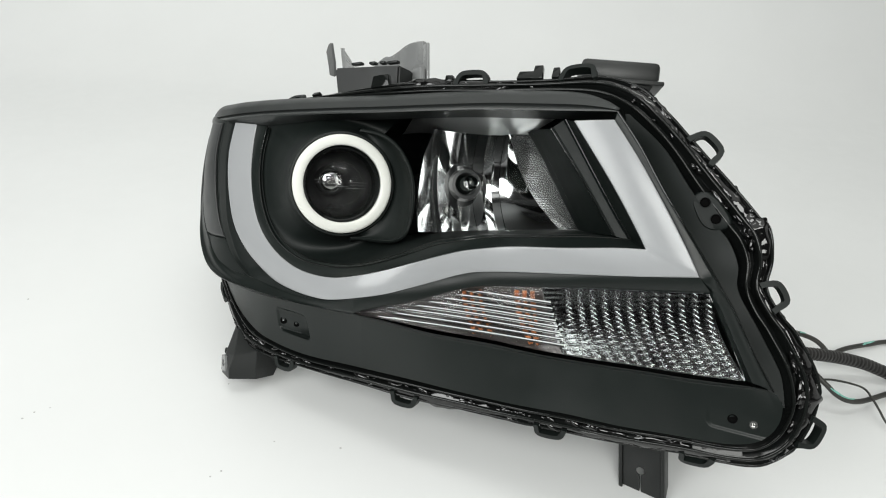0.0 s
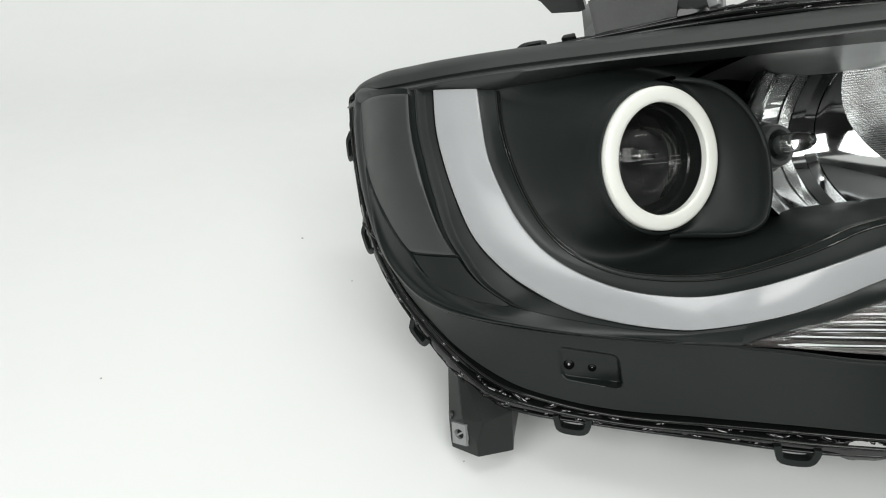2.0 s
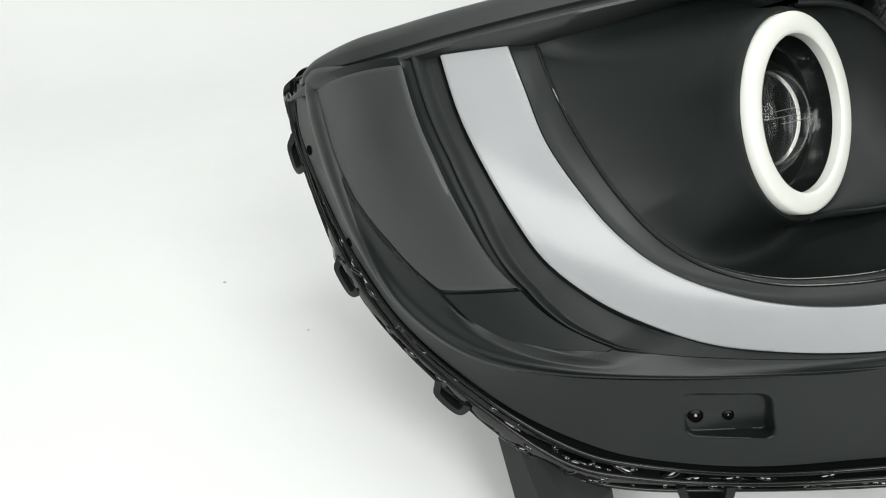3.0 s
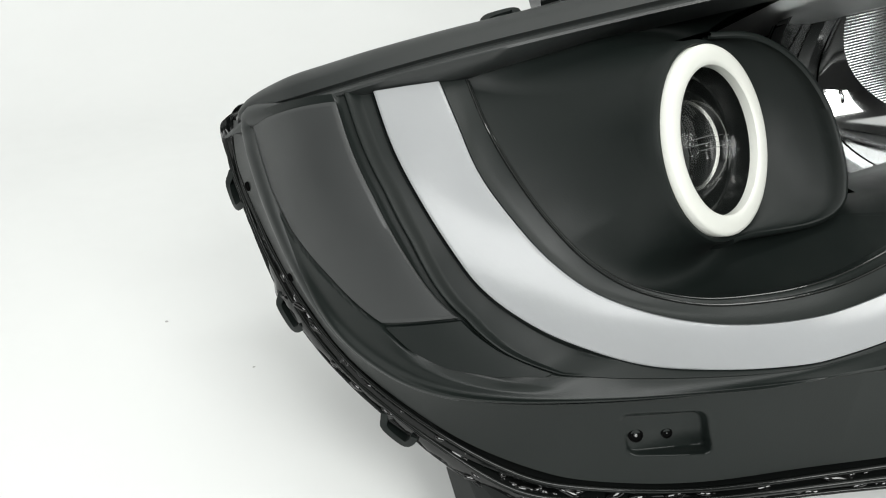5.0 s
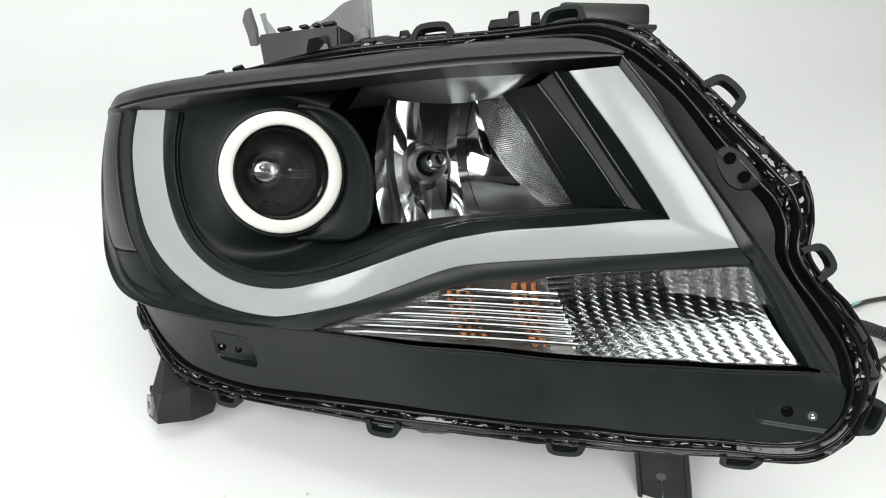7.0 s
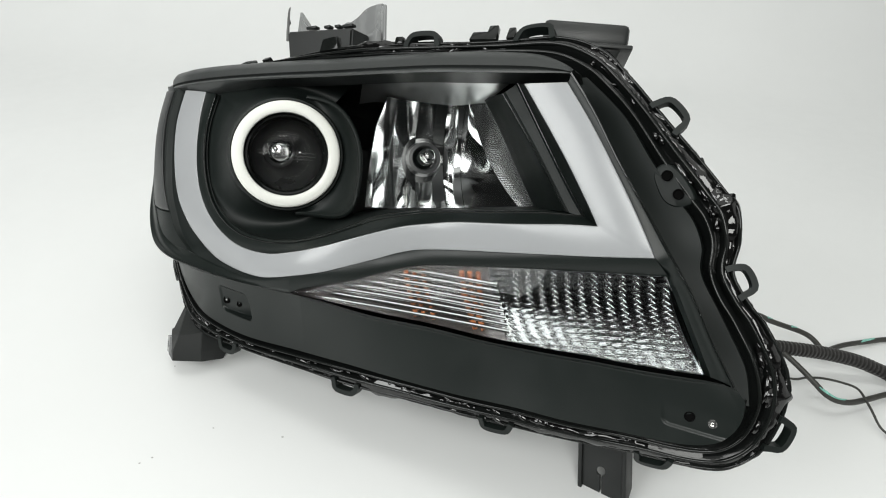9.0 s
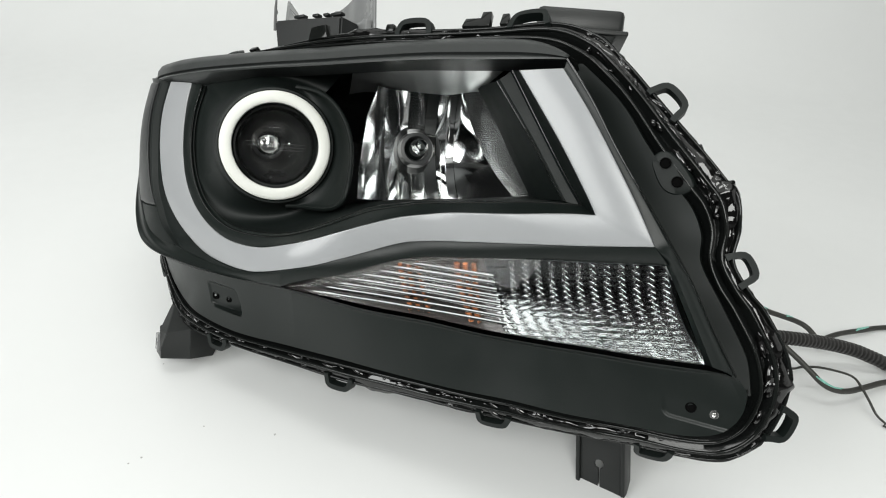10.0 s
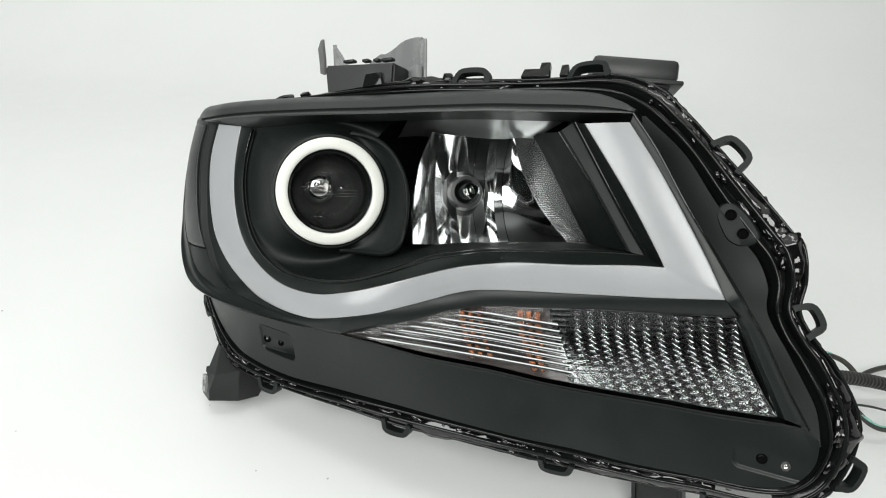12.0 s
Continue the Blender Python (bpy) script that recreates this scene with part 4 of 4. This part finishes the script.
# amber streaks between the ribs, painting the broken reflection of the bulb
for x, r in ((0.052, 0.0020), (0.0575, 0.0018), (0.0635, 0.0020), (0.0900, 0.0024), (0.0955, 0.0022), (0.1010, 0.0022)):
    k = min(range(nu), key=lambda q: abs(ST[q].x - x))
    a, b = ST[k], SB[k]
    line = [lerp(a, b, q / 12) + BACK * (0.004 + 0.004 * math.sin(math.pi * q / 12) + 0.008 * step(a.x, 0.02, 0.07) * math.sin(math.pi * q / 12) ** 0.6 - r * 0.7) for q in range(1, 12)]
    part("amber_reflection", pipe(line, r, 8, taper=lambda q: r * (0.75 + 0.6 * noise.noise((q * 0.9, x * 400, 0)))), AMBER, signal, "painted amber reflection of the signal bulb")
lf = [[lerp(ST[i], SB[i], k / 10) + BACK * 0.0012 + FWD * 0.0012 * math.sin(math.pi * k / 10) for k in range(11)] for i in range(0, nu, 8)]
lens_s = part("signal_lens", skin([r + [p + BACK * 0.0012 for p in r[::-1]] for r in lf]), CLEAR, signal, "clear plastic signal lens", 60)
lens_s.visible_shadow = False


# ---- screws, holes ----
def hole(p, r, tip=0.0, nrm=(0, -1, 0)):
    m = frame_at(p, nrm, (1, 0, 0))
    # flat black disc with a raised edge; the hole's inner shade is its colour
    part("screw_hole", lathe([(0.0, 0.0003), (r, 0.0003), (r * 1.25, 0.0010), (r * 1.5, 0.0006), (r * 1.55, -0.003)], m, 24), HOLE, lamp)
    if tip:
        part("screw_tip", lathe([(0.0, 0.0010), (r * tip * 0.6, 0.0009), (r * tip, 0.0004)], m, 12), SILVER, lamp, "bright steel screw tip")


def screw(p, r, nrm=(0, -1, 0)):
    m = frame_at(p, nrm, (1, 0, 0))
    bm = lathe([(0.0, 0.0008), (r * 0.35, 0.0006), (r * 0.4, 0.0014), (r * 0.8, 0.0014), (r, 0.0006), (r * 1.02, -0.003)], m, 20)
    part("screw", bm, STEEL, lamp, "bright steel screw head")


def on_surface(points, x, z):
    q = min(points, key=lambda p: (p.x - x) ** 2 + (p.z - z) ** 2)
    return (x, q.y, z)


hole(on_surface(APRON, -0.1225, -0.0595), 0.0021, 0.45)
hole(on_surface(APRON, -0.1095, -0.0622), 0.0016, 0.2)
hole(on_surface(APRON, 0.2245, -0.1065), 0.0020)
screw(on_surface(APRON, 0.2365, -0.1095), 0.0028)
tab = spline([(0.1985, 0.0085, 0.034), (0.2060, 0.0085, 0.0390), (0.2145, 0.009, 0.0335), (0.2225, 0.010, 0.0215), (0.2235, 0.010, 0.0145), (0.2150, 0.010, 0.0105),
              (0.2060, 0.0095, 0.0140), (0.2005, 0.009, 0.0240)], 40, closed=True)
tab = [p + Vector((0, 0.0021, 0)) for p in tab]
centre = sum(tab, Vector()) / 40
secs = [[p + Vector((0, 0.006, 0)) for p in tab], [lerp(p, centre, 0.10) + Vector((0, 0.0006, 0)) for p in tab], [lerp(p, centre, 0.16) for p in tab],
        [lerp(p, centre, 0.5) for p in tab]]
part("screw_tab", skin(secs), DARK, lamp, "matte black tab with two screw holes")
hole((0.2075, 0.0098, 0.0305), 0.0021)
hole((0.2140, 0.0103, 0.0195), 0.0021)
side = [p for p in APRON if p.x < -0.22]
hole(min(side, key=lambda p: (p - Vector((-0.277, 0.080, 0.098))).length), 0.0018, nrm=(-0.8, -0.6, 0))
hole(min(side, key=lambda p: (p - Vector((-0.262, 0.060, 0.044))).length), 0.0016, nrm=(-0.8, -0.6, 0))


# ---- clip loops along the rim ----
def clip_loop(p, length, height, tall=0.007, thick=0.0036):
    p = Vector(p)
    i = min(range(NR), key=lambda k: (RIM_O[k] - p).length)
    c, o = RIM_O[i], outward(i)
    t = (RIM_O[(i + 2) % NR] - RIM_O[i - 2]).normalized()
    into = (Vector((0, 1, 0)) - o * o.y).normalized()
    path = [c - t * length * 0.5 - o * 0.003, c - t * length * 0.46, c - t * length * 0.34 + o * height, c + t * length * 0.30 + o * height,
            c + t * length * 0.48 + o * height * 0.1, c + t * length * 0.5 - o * 0.003]
    path = spline([tuple(q) for q in path], 18)
    secs = []
    for k, q in enumerate(path):
        d = (path[min(k + 1, len(path) - 1)] - path[max(k - 1, 0)]).normalized()
        s = d.cross(into).normalized() * thick * 0.5
        secs.append([q - s, q + s, q + s + into * tall, q - s + into * tall])
    bm = skin(secs)
    bmesh.ops.bevel(bm, geom=[e for e in bm.edges if e.calc_face_angle(0) > 0.8], offset=0.0007, segments=2, affect="EDGES")
    part("clip_loop", bm, DARK, lamp)


for p, length, height in (((0.2065, 0.0133, 0.0650), 0.022, 0.0088), ((0.2465, 0.0174, -0.0306), 0.018, 0.0078), ((0.2681, 0.0278, -0.1177), 0.020, 0.0082),
                          ((0.2005, 0.0204, -0.1407), 0.020, 0.0065), ((0.1049, 0.0009, -0.1284), 0.020, 0.0052), ((-0.0066, -0.0102, -0.1134), 0.020, 0.0053),
                          ((-0.1250, -0.0053, -0.0953), 0.020, 0.0054), ((-0.2270, 0.0319, -0.0415), 0.019, 0.0048), ((-0.2708, 0.0654, 0.0254), 0.022, 0.0048),
                          ((-0.2882, 0.0936, 0.0990), 0.022, 0.0066), ((-0.1268, 0.0151, 0.1315), 0.016, 0.0040), ((0.0444, 0.0024, 0.1258), 0.024, 0.0058),
                          ((0.1239, 0.0082, 0.1220), 0.024, 0.0085)):
    clip_loop(p, length, height)


def rim_post(p, w, h):
    p = Vector(p)
    i = min(range(NR), key=lambda k: (RIM_O[k] - p).length)
    o = outward(i)
    t = (RIM_O[(i + 2) % NR] - RIM_O[i - 2]).normalized()
    m = frame_at(RIM_O[i] + o * h * 0.4 + Vector((0, 0.003, 0)), o, t)
    part("rim_post", block(m, w, 0.006, h, 0.0008, taper=0.8), GLOSS, lamp)


for p, w, h in (((0.0259, 0.0014, 0.1271), 0.007, 0.0052), ((0.0940, 0.0055, 0.1223), 0.008, 0.0130), ((0.1080, 0.0066, 0.1221), 0.006, 0.0100),
                ((0.0860, 0.0050, 0.1228), 0.014, 0.0070), ((-0.1044, 0.0108, 0.1302), 0.009, 0.0040), ((-0.0350, 0.0024, 0.1301), 0.018, 0.0100)):
    rim_post(p, w, h)

# ---- brackets ----
# upper left bracket: box with a fin at each end
br = part("mount_bracket", bmesh.new(), RAW, lamp, "moulded black mounting bracket")
bm = bmesh.new()
skin([[Vector((-0.088, 0.022, 0.120)), Vector((-0.030, 0.022, 0.120)), Vector((-0.030, 0.060, 0.120)), Vector((-0.088, 0.060, 0.120))],
      [Vector((-0.092, 0.022, 0.1555)), Vector((-0.028, 0.022, 0.1505)), Vector((-0.028, 0.062, 0.1505)), Vector((-0.092, 0.062, 0.1555))]], bm)
bmesh.ops.bevel(bm, geom=bm.edges[:], offset=0.0016, segments=2, affect="EDGES")
part("bracket_box", bm, RAW, br)
outline = [(-0.098, 0.030, 0.150), (-0.100, 0.032, 0.163), (-0.113, 0.047, 0.180), (-0.119, 0.055, 0.188), (-0.138, 0.078, 0.197), (-0.144, 0.082, 0.191),
           (-0.135, 0.075, 0.182), (-0.124, 0.058, 0.170), (-0.117, 0.050, 0.158)]
bm = skin([vecs(outline), [Vector(p) + Vector((0.0046, -0.0030, 0.0)) for p in outline]])
bmesh.ops.bevel(bm, geom=[e for e in bm.edges], offset=0.0005, segments=1, affect="EDGES")
part("bracket_fin", bm, RAW, br)
outline = [(-0.0945, 0.034, 0.152), (-0.0960, 0.040, 0.160), (-0.1085, 0.058, 0.184), (-0.1215, 0.074, 0.190), (-0.1165, 0.078, 0.1810), (-0.1080, 0.074, 0.170)]
part("bracket_flap", skin([vecs(outline), [Vector(p) + Vector((0.0018, 0.0012, 0.0)) for p in outline]]), SHEEN, br, "light grey flap of the bracket", 30)
# wing and its end face: black plastic, the backdrop's sheen painted in as grey
wall = spline([(-0.100, 0.088, 0.169), (-0.080, 0.082, 0.178), (-0.070, 0.077, 0.1765), (-0.059, 0.074, 0.1795), (-0.046, 0.066, 0.1815), (-0.032, 0.059, 0.1805), (-0.022, 0.052, 0.1775)], 30)
secs = [[Vector((p.x, p.y, 0.125)), Vector((p.x, p.y, p.z - 0.001)), Vector((p.x + 0.0007, p.y + 0.001, p.z)), Vector((p.x + 0.002, p.y + 0.003, p.z - 0.001)), Vector((p.x + 0.002, p.y + 0.003, 0.125))] for p in wall]
part("bracket_wing", skin(secs), SHEEN, br, "curved black wall of the bracket, its sheen painted grey")
part("bracket_tab", block(Matrix.Translation((-0.0170, 0.0480, 0.1495)) @ pose(0, 0, 0, 0, 0, -38), 0.0100, 0.0030, 0.048, 0.0014), SHEEN, br)
part("bracket_step", block(Matrix.Translation((-0.024, 0.045, 0.1465)) @ pose(0, 0, 0, 0, 0, -30), 0.018, 0.005, 0.011, 0.0010), SHEEN, br)
for x, w in ((-0.080, 0.010), (-0.064, 0.006), (-0.054, 0.005), (-0.044, 0.010)):
    part("bracket_notch", block(Matrix.Translation((x, 0.040, 0.1600 + 0.08 * (-0.060 - x))), w, 0.006, 0.0024, 0.0008), RAW, br)

# upper right bracket: flat box with a lower lip, its underside drawn in towards the shell
br = part("mount_bracket", bmesh.new(), RAW, lamp, "moulded black box bracket")
part("bracket_box", block(Matrix.Translation((0.1365, 0.075, 0.1338)) @ pose(0, 0, 0, 0, 6, 20), 0.058, 0.048, 0.0155, 0.0035), RAW, br)
part("bracket_lip", block(Matrix.Translation((0.1400, 0.074, 0.1245)) @ pose(0, 0, 0, 0, 6, 20), 0.056, 0.052, 0.0032, 0.0010), RAW, br)
part("bracket_gusset", block(Matrix.Translation((0.137, 0.072, 0.1130)) @ pose(0, 0, 0, 180, 0, 20), 0.050, 0.046, 0.020, 0.002, taper=0.62), RAW, br)
part("bracket_boss", lathe([(0.0, 0.0018), (0.010, 0.0018), (0.0105, 0.001), (0.011, -0.003)], frame_at((0.137, 0.078, 0.1410), (0.09, 0, 1), (1, 0, 0)), 24), RAW, br)

# lower left foot
br = part("mount_foot", bmesh.new(), RAW, lamp, "moulded black foot bracket")
secs = [vecs([(-0.2000, 0.0230, -0.066), (-0.1975, 0.0220, -0.066), (-0.166, 0.020, -0.074), (-0.168, 0.070, -0.075), (-0.2095, 0.0330, -0.066)]),
        vecs([(-0.1935, 0.0000, -0.0925), (-0.1785, -0.0060, -0.0935), (-0.1625, 0.0045, -0.0900), (-0.164, 0.050, -0.090), (-0.2065, 0.0130, -0.0960)]),
        vecs([(-0.1846, -0.0070, -0.1065), (-0.1833, -0.0078, -0.1065), (-0.1635, 0.0045, -0.1060), (-0.168, 0.040, -0.108), (-0.2050, 0.0075, -0.1060)]),
        vecs([(-0.1843, -0.0070, -0.1140), (-0.1830, -0.0078, -0.1140), (-0.1645, 0.0065, -0.1150), (-0.170, 0.036, -0.117), (-0.2042, 0.0060, -0.1120)])]
bm = skin(secs)
bmesh.ops.bevel(bm, geom=bm.edges[:], offset=0.0004, segments=2, affect="EDGES")
part("foot_body", bm, RAW, br, sharp=18)
part("foot_pin", lathe([(0.0, 0.0035), (0.0026, 0.0035), (0.0030, 0.002), (0.0022, 0.001), (0.0022, -0.006)], frame_at((-0.2020, 0.0130, -0.0930), (-0.85, -0.5, 0), UP), 16), RAW, br)
clip_m = frame_at((-0.1958, 0.0010, -0.1020), (-0.56, -0.82, 0.05), UP)
bm = bmesh.new()
for k in range(24):
    a, b = [radians(15 * (k + o)) for o in (0, 1)]
    q = [Vector((0.0030 * math.cos(t), 0.0045 * math.sin(t), 0)) for t in (a, b)]
    e = [Vector((max(-1, min(1, 1.42 * math.cos(t))), max(-1, min(1, 1.42 * math.sin(t))), 0)) * 0.0066 for t in (a, b)]
    up, down = Vector((0, 0, 0.0016)), Vector((0, 0, -0.0010))
    for quad in ((q[0] + up, e[0] + up, e[1] + up, q[1] + up), (e[0] + up, e[0] + down, e[1] + down, e[1] + up), (q[0] + down, q[0] + up, q[1] + up, q[1] + down)):
        bm.faces.new([bm.verts.new(clip_m @ v) for v in quad])
part("foot_clip", bm, SHEEN, br, "pale grey spring clip with an oval slot", 30)
part("clip_tongue", block(clip_m @ Matrix.Translation((0, 0, 0.0004)) @ pose(0, 0, 0, 0, 0, 25), 0.0014, 0.0085, 0.0014, 0.0004), SHEEN, br)

# lower right foot: a channel with a slot
br = part("mount_foot", bmesh.new(), RAW, lamp, "moulded black slotted foot bracket")
bm = bmesh.new()


def bar_box(lo, hi, bm):
    c = (Vector(lo) + Vector(hi)) / 2
    s = Vector(hi) - Vector(lo)
    block(Matrix.Translation(c), s.x, s.y, s.z, 0.0008, bm)


cx, cz, hr = 0.1531, -0.174, 0.0034
for sgn, xe in ((-1, 0.139), (1, 0.170)):
    arc = [(cx + sgn * hr * math.sin(radians(a)), cz + hr * math.cos(radians(a))) for a in range(11, 170, 12)]
    outline = [(xe, -0.120), (cx, -0.120), (cx, cz + hr)] + arc + [(cx + sgn * 0.0006, -0.194), (xe, -0.194)]
    skin([[Vector((x, 0.083, z)) for x, z in outline], [Vector((x, 0.0865, z)) for x, z in outline]], bm)
bar_box((0.137, 0.080, -0.196), (0.140, 0.100, -0.115), bm)
bar_box((0.169, 0.080, -0.194), (0.172, 0.100, -0.115), bm)
bar_box((0.139, 0.083, -0.134), (0.171, 0.104, -0.118), bm)
part("foot_plate", bm, RAW, br)

# ---- cables behind the lamp, in the world axes ----
def cable_line(pts, n=90):
    return spline(pts, n)


line = cable_line([(0.20, 0.58, 0.09), (0.27, 0.515, 0.058), (0.316, 0.501, 0.050), (0.338, 0.505, 0.045), (0.367, 0.512, 0.038), (0.394, 0.519, 0.030), (0.422, 0.522, 0.022),
                   (0.444, 0.521, 0.014), (0.47, 0.515, 0.007), (0.56, 0.48, 0.0058), (0.70, 0.45, 0.0058)], 640)
bm = pipe(line, 0.005, 12, taper=lambda i: (0.0042, 0.0060, 0.0061, 0.0060, 0.0042)[i % 5])
thing("cable_conduit", bm, CONDUIT, "corrugated black cable conduit lying on the white board", "cable", group="lamp cables", sharp=25)


def braided(name, pts, label, start):
    line = cable_line(pts, 160)
    ob = thing(name, pipe(line, 0.0024, 8), CABLE, label, "cable", group="lamp cables", sharp=60)
    for first in range(start, 150, 34):
        bm = bmesh.new()
        for k in range(4):
            seg = []
            for i in range(first, min(first + 13, 160)):
                t = (line[min(i + 1, 159)] - line[max(i - 1, 0)]).normalized()
                x = t.cross(UP).normalized()
                y = x.cross(t)
                a = 0.9 + (i - first) * 0.09 + k * 0.42
                seg.append(line[i] + (x * math.cos(a) + y * math.sin(a)) * 0.0023)
            pipe(seg[k:len(seg) - 3 + k], 0.0006, 5, bm)
        part("green_thread", bm, GREEN, ob, "pale green thread wound round the sleeve", 60)
    return ob


braided("cable", [(0.27, 0.555, 0.075), (0.315, 0.543, 0.055), (0.334, 0.544, 0.050), (0.351, 0.550, 0.040), (0.385, 0.558, 0.025), (0.396, 0.555, 0.020), (0.404, 0.5495, 0.013)],
        "dark braided cable with pale green tracer thread", 50)
braided("cable", [(0.4075, 0.5480, 0.008), (0.418, 0.557, 0.008), (0.437, 0.567, 0.007), (0.464, 0.577, 0.005), (0.496, 0.587, 0.003), (0.60, 0.60, 0.0025), (0.72, 0.62, 0.0025)],
        "dark braided cable with pale green tracer thread", 26)
braided("cable", [(0.28, 0.545, 0.060), (0.32, 0.515, 0.049), (0.336, 0.506, 0.045), (0.345, 0.500, 0.040), (0.355, 0.491, 0.034), (0.364, 0.481, 0.028), (0.372, 0.475, 0.022),
                  (0.382, 0.472, 0.018), (0.397, 0.476, 0.014), (0.416, 0.485, 0.011), (0.435, 0.495, 0.008), (0.449, 0.501, 0.006), (0.54, 0.53, 0.0025), (0.68, 0.56, 0.0025)],
        "dark braided cable with pale green tracer thread", 41)
thing("wire", pipe(cable_line([(0.28, 0.50, 0.04), (0.339, 0.484, 0.030), (0.362, 0.490, 0.026), (0.377, 0.493, 0.024), (0.394, 0.491, 0.022), (0.405, 0.487, 0.020), (0.407, 0.476, 0.018),
                               (0.409, 0.466, 0.014), (0.412, 0.456, 0.008), (0.418, 0.451, 0.004), (0.426, 0.446, 0.0012), (0.52, 0.41, 0.0010)]), 0.0010, 6),
      CABLE, "thin black wire lying on the white board", "wire", group="lamp cables", sharp=60)

# ---- specks on the board ----
rnd = random.Random(4)
bm = bmesh.new()
for x, y, r in ((-0.153, 0.383, 0.0009), (-0.160, 0.377, 0.0008), (-0.064, 0.411, 0.0010), (-0.175, 0.485, 0.0007), (-0.119, 0.416, 0.0008), (-0.270, 0.795, 0.0013),
                (-0.228, 0.709, 0.0010), (-0.418, 0.607, 0.0010), (-0.326, 0.440, 0.0011), (-0.332, 0.432, 0.0010), (-0.316, 0.446, 0.0008), (0.02, 0.33, 0.0008)):
    tmp = bmesh.new()
    bmesh.ops.create_icosphere(tmp, subdivisions=1, radius=r)
    for v in tmp.verts:
        v.co *= 1 + rnd.uniform(-0.3, 0.3)
        v.co.z *= 0.35
        v.co += Vector((x, y, r * 0.25))
    merge(tmp, bm)
thing("dust_specks", bm, DUST, "tiny grey dust specks on the white board", "dust", kind="stuff")
